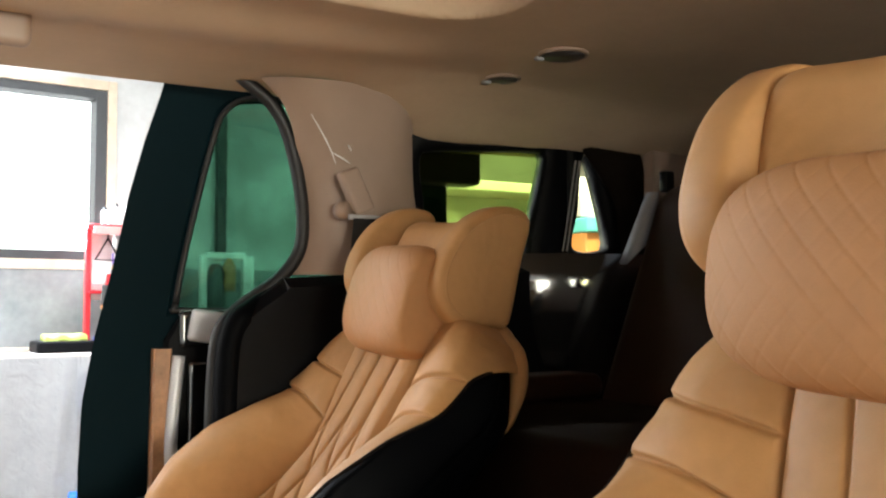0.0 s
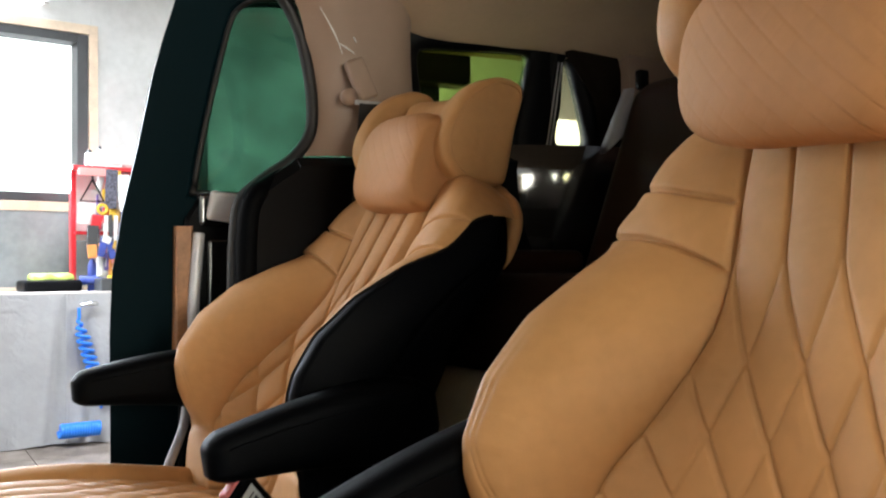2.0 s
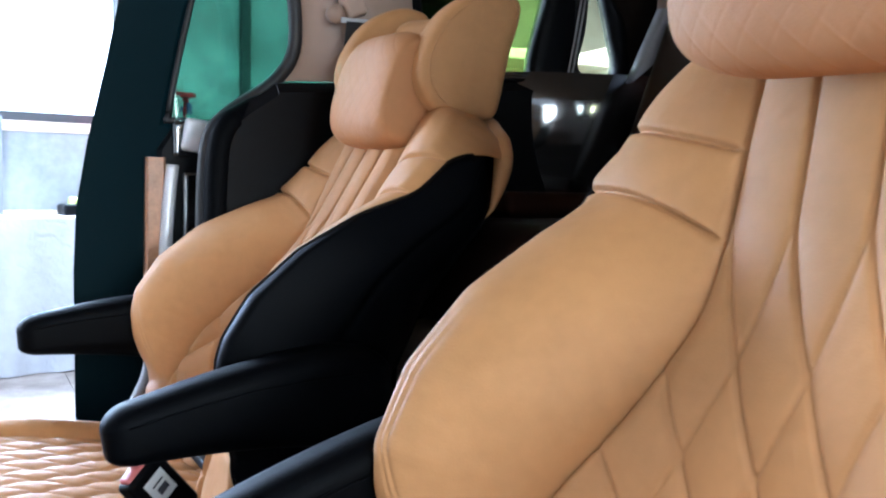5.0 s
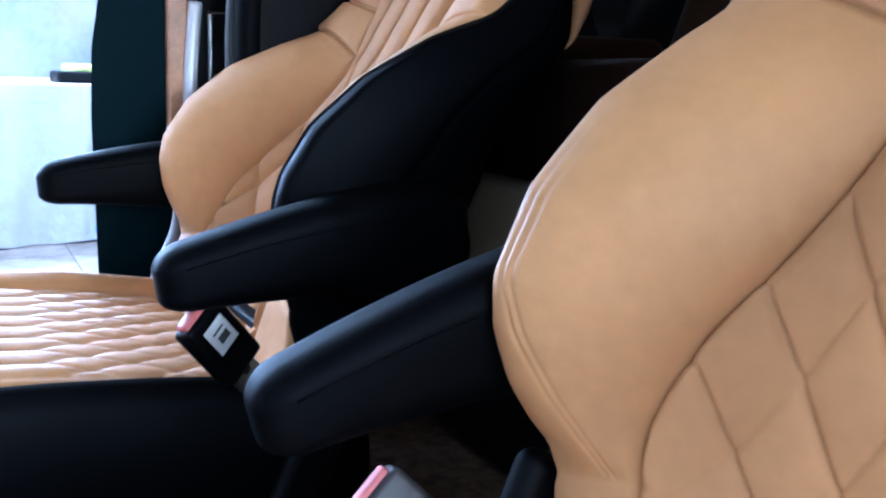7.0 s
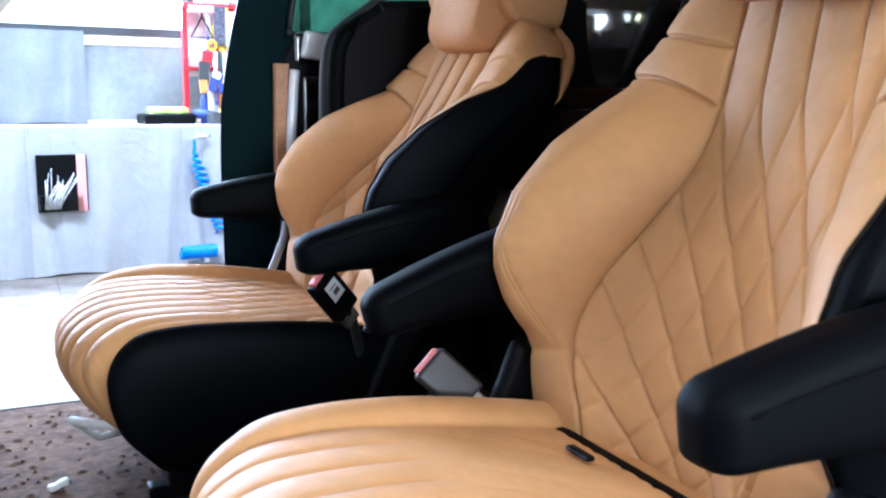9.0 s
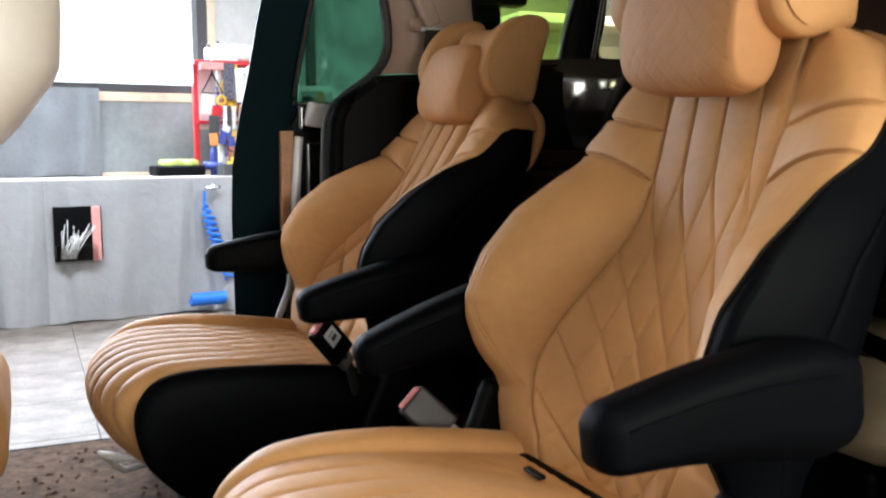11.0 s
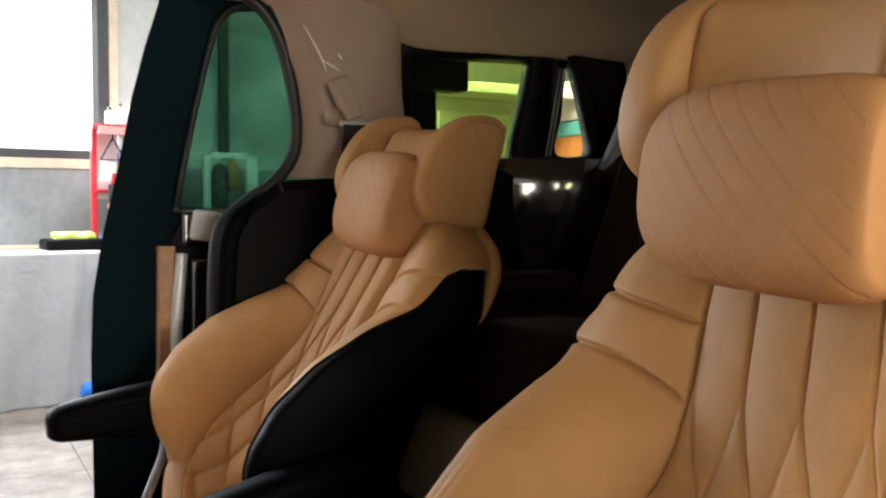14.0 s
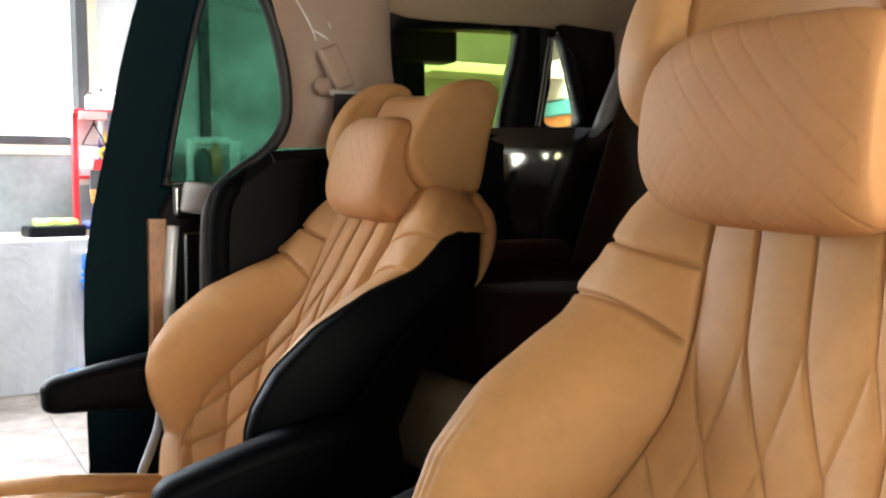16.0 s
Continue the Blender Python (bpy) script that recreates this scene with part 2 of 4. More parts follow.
            c, d = j, (j + 1) % nv
            F.append((a * nv + c, b * nv + c, b * nv + d, a * nv + d))
    return V, F


def smooth_line(pts, n=8, closed=False):
    """A smooth curve through the points (Catmull-Rom)."""
    P = [np.array(p, float) for p in pts]
    m, out = len(P), []
    for i in range(m if closed else m - 1):
        g = lambda k: P[k % m] if closed else P[max(0, min(m - 1, k))]  # noqa: E731
        a, b, c, d = g(i - 1), g(i), g(i + 1), g(i + 2)
        for k in range(n):
            t = k / n
            out.append(0.5 * (2 * b + (c - a) * t + (2 * a - 5 * b + 4 * c - d) * t**2 + (3 * b - a - 3 * c + d) * t**3))
    if not closed:
        out.append(P[-1])
    return out


def tube(pts, r, seg=8, flat=1.0):
    """A round bar along the points; r a number or a list. flat squeezes one way."""
    P = [Vector(p) for p in pts]
    rad = r if isinstance(r, (list, tuple)) else [r] * len(P)
    rings, up = [], Vector((0, 0, 1))
    t0 = (P[1] - P[0]).normalized()
    side = t0.cross(up if abs(t0.z) < 0.9 else Vector((1, 0, 0))).normalized()
    for i, p in enumerate(P):
        t = (P[min(i + 1, len(P) - 1)] - P[max(i - 1, 0)]).normalized()
        side = (side - t * side.dot(t)).normalized()
        nrm = t.cross(side)
        rings.append([p + rad[i] * (math.cos(a) * side + flat * math.sin(a) * nrm) for a in (2 * math.pi * k / seg for k in range(seg))])
    V, F = sheet(rings, closed_v=True)
    n = len(rings) - 1
    F += [tuple(range(seg)), tuple(n * seg + k for k in range(seg))]
    return V, F


def slab(loop, y0, y1, edge=0.004):
    """A plate in the x-z plane: the outline (x, z), extruded from y0 to y1 with softened edges."""
    L = [np.array(p, float) for p in loop]
    n = len(L)
    rings = []
    for y, k in ((y0, edge), (y0 + (edge if y1 > y0 else -edge), 0), (y1 - (edge if y1 > y0 else -edge), 0), (y1, edge)):
        ring = []
        for i, p in enumerate(L):
            t = L[(i + 1) % n] - L[i - 1]
            nn = np.array([t[1], -t[0]])
            nn = nn / (np.linalg.norm(nn) + 1e-9)
            ring.append(nn)
        area2 = sum(L[i - 1][0] * L[i][1] - L[i][0] * L[i - 1][1] for i in range(n))
        sg = 1 if area2 > 0 else -1
        rings.append([(p[0] - sg * q[0] * k, y, p[1] - sg * q[1] * k) for p, q in zip(L, ring)])
    V, F = sheet(rings, closed_v=True)
    F += [tuple(range(n)), tuple(3 * n + k for k in range(n))]
    return V, F


def resample(loop, n):
    P = [np.array(p, float) for p in loop] + [np.array(loop[0], float)]
    d = np.r_[0, np.cumsum([np.linalg.norm(b - a) for a, b in zip(P, P[1:])])]
    s = np.linspace(0, d[-1], n, endpoint=False)
    A = np.array(P)
    return [np.array([np.interp(q, d, A[:, 0]), np.interp(q, d, A[:, 1])]) for q in s]


def by_angle(loop, c, n):
    """The outline met by n rays from c."""
    P = resample(loop, 600)
    ang = np.array([math.atan2(p[1] - c[1], p[0] - c[0]) for p in P])
    out = []
    for k in range(n):
        a = -math.pi + 2 * math.pi * (k + 0.5) / n
        out.append(P[int(np.argmin(np.abs((ang - a + math.pi) % (2 * math.pi) - math.pi)))])
    return out


def ring_plate(outer, inner, c, y0, y1, n=72, lip=0.006, inset=0.0):
    """A plate with an opening: both outlines (x, z) seen from c."""
    A, B = by_angle(outer, c, n), by_angle(inner, c, n)
    d = lip if y1 > y0 else -lip
    mid = lambda k: [p * (1 - k) + q * k for p, q in zip(A, B)]  # noqa: E731
    cols = [[(p[0], y0, p[1]) for p in mid(inset)], [(p[0], y0, p[1]) for p in mid(0.9)], [(p[0], y0 + d, p[1]) for p in B],
            [(p[0], y1 - d, p[1]) for p in B], [(p[0], y1, p[1]) for p in mid(0.9)], [(p[0], y1, p[1]) for p in A]]
    return sheet(cols, closed_u=True, closed_v=True)

# ---- captain chairs ----
FLOOR = 0.44
RX, RZ, SR, CR = -0.215, 0.69 - FLOOR, math.sin(radians(25.5)), math.cos(radians(25.5))


def rest(u, v, w):
    """A place on the reclined backrest: u up along it, v across, w forward of it; from the chair's foot."""
    return (RX + SR * u - CR * w, v, RZ + CR * u + SR * w)


def table(xs, ys):
    return lambda x: np.interp(x, xs, ys)


half_width = table([-0.06, 0, 0.06, 0.10, 0.15, 0.21, 0.29, 0.36, 0.43, 0.50, 0.55, 0.59, 0.615, 0.63], [0.235, 0.24, 0.24, 0.245, 0.262, 0.272, 0.276, 0.272, 0.259, 0.250, 0.236, 0.205, 0.16, 0.10])
panel_half = table([-0.06, 0.03, 0.08, 0.13, 0.19, 0.27, 0.356, 0.417, 0.495, 0.62], [0.125, 0.137, 0.163, 0.176, 0.164, 0.128, 0.104, 0.105, 0.113, 0.113])
# how far the bolsters' crests stand forward: the window side, with a notch under the shoulder and one at the waist, and the aisle side
crest_out = table([-0.06, 0.0, 0.04, 0.075, 0.092, 0.11, 0.13, 0.165, 0.20, 0.265, 0.337, 0.40, 0.440, 0.452, 0.51, 0.56, 0.62], [0.045, 0.064, 0.079, 0.088, 0.094, 0.117, 0.136, 0.156, 0.164, 0.154, 0.118, 0.064, 0.024, 0.017, 0.006, -0.010, -0.030])
crest_in = table([-0.06, 0.0, 0.05, 0.085, 0.10, 0.13, 0.172, 0.20, 0.258, 0.326, 0.397, 0.44, 0.463, 0.516, 0.56, 0.62], [0.03, 0.045, 0.06, 0.075, 0.09, 0.118, 0.138, 0.143, 0.136, 0.108, 0.060, 0.026, 0.015, 0.008, -0.008, -0.03])
seam_w = table([-0.06, 0.0, 0.08, 0.13, 0.20, 0.27, 0.35, 0.415, 0.49, 0.62], [0.03, 0.05, 0.070, 0.064, 0.050, 0.025, -0.002, -0.012, -0.018, -0.024])
middle_w = table([-0.06, 0.1, 0.3, 0.42, 0.5, 0.62], [0.0, 0.0, -0.004, -0.010, -0.014, -0.02])
edge_w = table([-0.06, 0.05, 0.10, 0.13, 0.172, 0.20, 0.258, 0.326, 0.397, 0.43, 0.463, 0.516, 0.535, 0.548, 0.556, 0.565, 0.578, 0.63], [0.01, 0.04, 0.075, 0.11, 0.132, 0.137, 0.130, 0.102, 0.052, 0.022, -0.004, -0.028, -0.050, -0.076, -0.10, -0.124, -0.135, -0.135])


def soft(f, x, d=0.02):
    return (f(x - d) + 2 * f(x) + f(x + d)) / 4


def quilt(v, g, p=0.06, puff=0.0068):
    """Puffed upholstery between two crossing families of seams, which run together where g is nought."""
    a, c = (v + g) / p, (v - g) / p
    h = puff * abs(math.cos(math.pi * a)) ** 0.42 * abs(math.cos(math.pi * c)) ** 0.32
    d1, d2 = abs(a % 1 - 0.5) * p, abs(c % 1 - 0.5) * p
    return h - (0.0018 + puff * 0.35) * math.exp(-((d1 / 0.0026) ** 2)) - (0.0006 + puff * 0.25) * math.exp(-((d2 / 0.0026) ** 2))


def edge(u, amps, side):
    """Where the tan leather ends and the black flank begins."""
    w = float(soft(edge_w, u, 0.012 if u < 0.5 else 0.003))
    return w * (amps[0] if side < 0 else amps[1] * 1.1) if w > 0 else w


def back_height(u, v, amps):
    """How far the upholstery stands forward of the backrest's plane."""
    amp = amps[0] if v < 0 else amps[1]
    hw = soft(half_width, u)
    ph = min(soft(panel_half, u), hw * 0.8)
    s = abs(v)
    t = (s - ph) / max(hw - ph, 1e-3)
    ws, wm = soft(seam_w, u), soft(middle_w, u)
    if t <= 0:
        g = 0.60 * max(0, 0.44 - u) ** 1.35 + 0.9 * max(0, 0.15 - u) ** 1.8
        h = quilt(amps[3] * v - 0.12 * (u - 0.42) - 0.012, g, 0.062, amps[2] * (1 - amps[4] * min(1, max(0, (u - 0.28) / 0.12))))
        h *= min(1, -t * ph / 0.010) ** 0.5
        return h + wm + (ws - wm) * (s / ph) ** 2.6
    bow = 0.010 * math.sin(math.pi * min(t, 1))
    seams = (0.490 + 0.022 * t, 0.414 + 0.036 * t + bow)
    lift = (0.449 - seams[1]) * min(1, max(0, (u - 0.28) / 0.12))
    wc = soft(crest_out if v > 0 else crest_in, u + lift, 0.005)
    wc = wc * amp if wc > 0 else wc
    k = min(t / 0.82, 1)
    p = k * (2 - k) if v > 0 else math.sin(math.pi / 2 * min(t / 0.88, 1)) ** 1.10
    h = ws + (wc - ws) * p
    if v > 0 and t > 0.82:
        h -= 0.024 * ((t - 0.82) / 0.18) ** 2 * min(1, max(0, (0.46 - u) / 0.05))
    elif t > 0.93:
        h -= 0.003 * ((t - 0.93) / 0.07) ** 2
    h -= 0.016 * max(0, (t - 0.55) / 0.45) ** 2 * min(1, max(0, (u - 0.45) / 0.04))
    h -= 0.017 * math.exp(-((t * (hw - ph) / 0.0045) ** 2))
    if u > seams[1]:
        top = seams[0] if u < seams[0] else 0.60
        low = seams[1] if u < seams[0] else seams[0]
        k = (u - low) / (top - low)
        h += 0.0055 * max(0, 4 * k * (1 - k)) ** 0.6 * min(1, t * 5)
    for at in seams:
        h -= 0.0075 * math.exp(-(((u - at) / 0.0027) ** 2)) * min(1, t * 8)
    h -= 0.003 * math.exp(-(((u - 0.092 + 0.02 * t) / 0.007) ** 2)) * min(1, t * 6)
    if 0.09 < u < 0.40 and v > 0:
        turn = 0.52 * min(1, max(0, (0.21 - u) / 0.12)) ** 1.3
        for off in (0.72, 0.785):
            h -= 0.0015 * math.exp(-(((t - off + turn) / 0.018) ** 2)) * min(1, max(0, (0.34 - u) / 0.10))
    return h


def overlap(u, sign):
    """How much of the bolster's crest on the near side is black leather."""
    return 0.17 * max(0, min(1, (u - 0.06) / 0.06, (0.40 - u) / 0.16)) if sign < 0 else 0


def wrap_share(u, sign):
    """How far the tan leather is wrapped down over the bolster's outer side."""
    return 1 if sign > 0 else min(1, max(0, (u - 0.40) / 0.05, (0.06 - u) / 0.04))


def tan_edge(u, sign):
    hw = float(soft(half_width, max(u, -0.06)))
    ph = min(float(soft(panel_half, u)), hw * 0.8)
    return ph + (hw - ph) * (1 - overlap(u, sign))


def across(q, hw, ph, low):
    """Spreads the columns evenly over the panel and over each bolster."""
    return float(np.interp(q, [0, 0.27, 0.73, 1], [-low, -ph, ph, hw]))


def backrest_front(amp):
    nu, nv, rows, top = 430, 280, [], []
    for i in range(nu + 1):
        u = -0.06 + 0.69 * (i / nu)
        hw = float(soft(half_width, u))
        row = []
        for j in range(nv + 1):
            v = across(j / nv, hw, min(float(soft(panel_half, u)), hw * 0.8), tan_edge(u, -1))
            row.append(rest(u, v, back_height(u, v, amp)))
        wraps = []
        for sd in (-1, 1):
            w1, we = back_height(u, sd * hw, amp), edge(u, amp, sd)
            vb, keep = tan_edge(u, sd), wrap_share(u, sd)
            w1 = back_height(u, sd * vb, amp)
            fall = [w1 + keep * (min(we, w1 - 0.006) - w1) * k / 6 - 0.0005 * k * (1 - keep) for k in range(1, 7)]
            wraps.append([rest(u, sd * (vb + keep * 0.010 * math.sin((k + 1) / 6 * math.pi / 2) - 0.026 * max(0, (-w - 0.07) / 0.065) ** 2), w) for k, w in enumerate(fall)])
        if i == nu:
            top = [(v, back_height(u, v, amp)) for v in (across(j / nv, hw, min(float(soft(panel_half, u)), hw * 0.8), hw) for j in range(nv + 1))]
            top = [(-hw + 0.016, -0.135)] * 6 + top + [(hw - 0.016, -0.135)] * 6
        row = wraps[0][::-1] + row + wraps[1]
        rows.append(row)
    for q in (0.012, 0.03, 0.06, 0.11):
        rows.append([rest(0.63 + 0.006, v, max(w - q, min(w, -0.137))) for v, w in top])
    return sheet(rows)


def back_w(u):
    """Where the backrest's rear face lies."""
    return -0.090 - 0.051 * min(1, max(0, (u - 0.34) / 0.15)) + 0.03 * min(1, max(0, (0.22 - u) / 0.2))


def side_panel(sign, amp):
    """The black flank of the backrest, from the front piping to the back."""
    rows = []
    for i in range(91):
        u = -0.10 + 0.641 * i / 90
        hw = float(soft(half_width, max(u, -0.06))) + 0.011
        crest = back_height(max(u, -0.06), sign * (hw - 0.011), amp)
        w0 = crest + wrap_share(u, sign) * (min(edge(u, amp, sign), crest - 0.006) - crest) - 0.001
        w1 = min(w0 - 0.004, back_w(u) + 0.062 * min(1, max(0, (u - 0.46) / 0.09)) ** 1.8)
        row = []
        if overlap(u, sign) > 0:
            vb = tan_edge(u, sign)
            for k in range(8):
                v = sign * (vb + (hw - 0.011 - vb) * k / 8)
                row.append(rest(u, v, back_height(u, v, amp)))
        else:
            row += [rest(u, sign * (hw - 0.004), w0)] * 8
        for k in range(41):
            q = k / 40
            bulge = 0.012 * math.sin(math.pi * min(1, q * 1.15)) - 0.002 - 0.005 * math.exp(-(((q - 0.5) / 0.02) ** 2)) - 0.006 * min(1, max(0, (q - 0.47) / 0.06))
            inn = 0.05 * max(0, (q - 0.7) / 0.3) ** 2
            row.append(rest(u, sign * (hw + bulge - inn - 0.004), w0 + (w1 - w0) * q))
        rows.append(row)
    return sheet(rows)


def piping_place(u, s, amp):
    vb, k = tan_edge(u, s), wrap_share(u, s)
    w = back_height(u, s * vb, amp)
    return rest(u, s * (vb + 0.010 * k), w + k * (min(edge(u, amp, s), w - 0.006) - w))


def back_shell():
    rows = []
    for i in range(31):
        u = -0.10 + 0.725 * i / 30
        hw = float(soft(half_width, max(u, -0.06))) - 0.048
        w1 = back_w(u)
        rows.append([rest(u, hw * (k / 6 - 1), w1 - 0.02 * (1 - (k / 6 - 1) ** 2)) for k in range(13)])
    return sheet(rows)


def shoulder_roll(s):
    """The rounded rim that runs from the flank's rear edge over the shoulder to the middle of the crown."""
    us = np.linspace(0.475, 0.628, 36)
    pts = [rest(u, s * (float(soft(half_width, u)) - 0.010), back_w(u) + 0.022) for u in us]
    pts += [rest(0.630, s * q, back_w(0.63) + 0.022) for q in (0.085, 0.05, 0.0)]
    return tube(pts, [0.001 + 0.013 * math.sin(math.pi / 2 * min(1, k / 24)) ** 1.1 for k in range(len(pts))], 14)


CUSHION = smooth_line([(-0.15, 0.665), (-0.24, 0.700), (-0.36, 0.722), (-0.48, 0.738), (-0.58, 0.744), (-0.66, 0.737), (-0.712, 0.705), (-0.728, 0.655), (-0.705, 0.60), (-0.66, 0.55), (-0.62, 0.525)], 16)


def cushion_top(flat):
    P = np.array(CUSHION)
    d = np.r_[0, np.cumsum(np.linalg.norm(np.diff(P, axis=0), axis=1))]
    ns, nv, rows = 170, 120, []
    for i in range(ns + 1):
        s = d[-1] * i / ns
        x, z = np.interp(s, d, P[:, 0]), np.interp(s, d, P[:, 1])
        x2, z2 = np.interp(s + 0.004, d, P[:, 0]), np.interp(s + 0.004, d, P[:, 1])
        x1, z1 = np.interp(s - 0.004, d, P[:, 0]), np.interp(s - 0.004, d, P[:, 1])
        t = np.array([x2 - x1, z2 - z1])
        t = t / np.linalg.norm(t)
        n = np.array([t[1], -t[0]])
        hw = 0.232 + 0.012 * min(1, s / 0.25) - 0.03 * max(0, (s - 0.58) / 0.2)
        row = []
        for j in range(nv + 1):
            q = 2 * j / nv - 1
            v = hw * q
            a = abs(q)
            front = min(1, max(0, (s - 0.30) / 0.25))
            h = -0.0
            lim = 0.93 if q < 0 else 0.74
            if a < lim:
                h += quilt(v, 0.8 * max(0, 0.36 - s) ** 1.2, 0.052, 0.0075) * min(1, (lim - a) / 0.05) ** 0.5 * max(0.12, min(1 if flat < 0 else 0.42, (s - flat) / 0.20)) - 0.004
            else:
                e = (a - lim) / (1 - lim)
                h += (0.020 if q > 0 else 0.004) * math.sin(math.pi * min(1, e * 0.85) ** 0.8) * (1 - 0.55 * front) - 0.004 * math.exp(-((e / 0.08) ** 2))
            h -= 0.030 * max(0, (a - 0.90) / 0.10) ** 2
            px, pz = x + n[0] * h, z + n[1] * h
            px += 0.055 * front * a**2.6
            row.append((px, v, pz - FLOOR))
        rows.append(row)
    return sheet(rows)


def cushion_side(sign):
    """The black valance under the cushion's rim."""
    rim = smooth_line([(-0.16, 0.675), (-0.30, 0.712), (-0.45, 0.728), (-0.57, 0.731), (-0.635, 0.715), (-0.668, 0.66), (-0.652, 0.58), (-0.60, 0.52)], 6)
    foot = smooth_line([(-0.16, 0.50), (-0.30, 0.50), (-0.45, 0.50), (-0.54, 0.50), (-0.575, 0.505), (-0.585, 0.51), (-0.585, 0.515), (-0.58, 0.515)], 6)
    rows = []
    for p, q in zip(rim, foot):
        rows.append([(p[0] * (1 - k) + q[0] * k, sign * (0.251 + 0.012 * math.sin(math.pi * k) ** 0.6), (p[1] * (1 - k) + q[1] * k) - FLOOR) for k in np.linspace(0, 1, 9)])
    rows2 = [[(a, b - sign * 0.012, c + 0.004) for a, b, c in row[:1]] + row + [(a, b - sign * 0.1, c) for a, b, c in row[-1:]] for row in rows]
    return sheet(rows2)


def armrest():
    """A padded arm from its pivot: thick there and slimmer at its rounded tip."""
    def shape(v):
        x, yy, z = v
        k = (x + 0.162) / 0.324
        z = z * (0.76 + 0.36 * k) if z > 0 else z * (0.46 + 1.35 * k)
        z *= 1 - 0.45 * max(0, (k - 0.70) / 0.30) ** 2.4
        return x, yy * (0.92 + 0.12 * k), z + 0.010 * math.sin(math.pi * k)
    return rbox((-0.1535, 0, -0.004), (0.324, 0.064, 0.095), 0.027, 5, shape)


def arm_seam():
    return tube([(-0.29 + 0.25 * k / 16, -0.0302 - 0.0035 * k / 16, 0.016 + 0.008 * math.sin(math.pi * k / 16)) for k in range(17)], 0.0011, 5)


# the head support has a frame of its own: x forward, z up along it
HEADSCALE, WING = 0.949, smooth_line([(0.600, -0.03), (0.600, 0.002), (0.62, 0.032), (0.65, 0.046), (0.69, 0.045), (0.74, 0.028), (0.78, -0.005), (0.80, -0.045), (0.792, -0.084), (0.72, -0.090), (0.640, -0.096), (0.616, -0.090), (0.611, -0.062)], 5, True)


def head_place(du, dw, tilt, dy):
    """The head support's frame on the backrest, by its travel along and out from it and its tilt (radians)."""
    o = rest(0.58 + du, dy, -0.06 + dw)
    c, s = math.cos(tilt), math.sin(tilt)
    m = Matrix.Identity(4)
    U, W = Vector((SR, 0, CR)), Vector((-CR, 0, SR))
    for k, v in enumerate((W * c - U * s, Vector((0, -1, 0)), U * c + W * s)):
        for i in range(3):
            m[i][k] = v[i]
    m.translation = o
    return m @ pose(0, 0, 0, -3.2, 0, 0)


def soft_slab(loop, v0, v1, r, puff=0.0):
    """A padded plate: outline (u, w) in the head support's frame, from v0 to v1, with rounded rims."""
    L = [np.array(p) for p in loop]
    n, c = len(L), sum(np.array(p) for p in loop) / len(loop)
    rings = []
    for k, (off, q) in enumerate([(0.55, 0.0), (0.3, 0.0), (r, 0.0), (r * 0.3, 0.3), (0.0, 1.0), (0.0, -1.0), (r * 0.3, -0.3), (r, -0.001), (0.3, -0.001), (0.55, -0.001)]):
        ring = []
        for p in L:
            d = p - c
            s = 1 - abs(off) / np.linalg.norm(d) if off < 0.1 else 1 - off
            e = c + d * s
            bulge = puff * (off if off >= 0.1 else 0) * (1 if v1 > v0 else -1)
            v = (v0 + r * q - bulge) if k < 5 else (v1 + r * q + bulge)
            ring.append((HEADSCALE * (e[1] + 0.06), HEADSCALE * v, HEADSCALE * (e[0] - 0.58)))
        rings.append(ring)
    V, F = sheet(rings, closed_v=True)
    m = len(rings) - 1
    return V, F + [tuple(range(n)), tuple(m * n + k for k in range(n))]


def head_pad(drop):
    """The hollow pad between the wings."""
    def shape(v):
        a, b, c = v
        return a - 0.018 * max(0, c / 0.09) ** 2 + 0.02 * (b / 0.11) ** 2 * (a > 0), b, c
    V, F = rbox((0.030 - 1.3 * drop, 0, 0.112 - drop), (0.075, 0.225, 0.185), 0.026, 4, shape)
    return V, F


def pillow_body():
    # a finer grid over the front, so that the stitching shows
    rows = []
    for i in range(281):
        th = -math.pi + 2 * math.pi * i / 280
        ca, sa = math.cos(th), math.sin(th)
        k = (abs(ca) ** 2.7 + abs(sa) ** 2.7) ** (-1 / 2.7)
        row = []
        for j in range(241):
            q = 2 * j / 240 - 1
            e = max(0, (q - 0.58) / 0.42 if q > 0 else (-q - 0.12) / 0.88)
            f = 1 - (0.24 if q > 0 else 0.48) * (1 - math.sqrt(max(0, 1 - e * e)))
            a, c, bb = 0.047 * k * ca * f, 0.085 * k * sa * f, 0.129 * q * (1 + 0.02 * ca)
            st = 0.0
            if abs(q) < 0.93:
                st = -0.0009 * (math.exp(-((((bb + 1.0 * c) / 0.030) % 1 - 0.5) / 0.045) ** 2) + 0.4 * math.exp(-((((bb - 1.0 * c) / 0.030) % 1 - 0.5) / 0.045) ** 2)) * max(0, min(1, (ca + 0.2) * 2))
            row.append(((a + st * ca) + 0.094 - (0.006 if q > 0 else 0.020) * q * q, bb, c + st * sa + 0.037))
        rows.append(row)
    V, F = sheet(rows)
    n0, w = len(rows), len(rows[0])
    for j in (0, w - 1):
        c = np.mean([rows[i][j] for i in range(n0)], axis=0)
        V = list(V) + [tuple(c)]
        F += [(i * w + j, (i + 1) * w + j, len(V) - 1) for i in range(n0 - 1)]
    return V, F


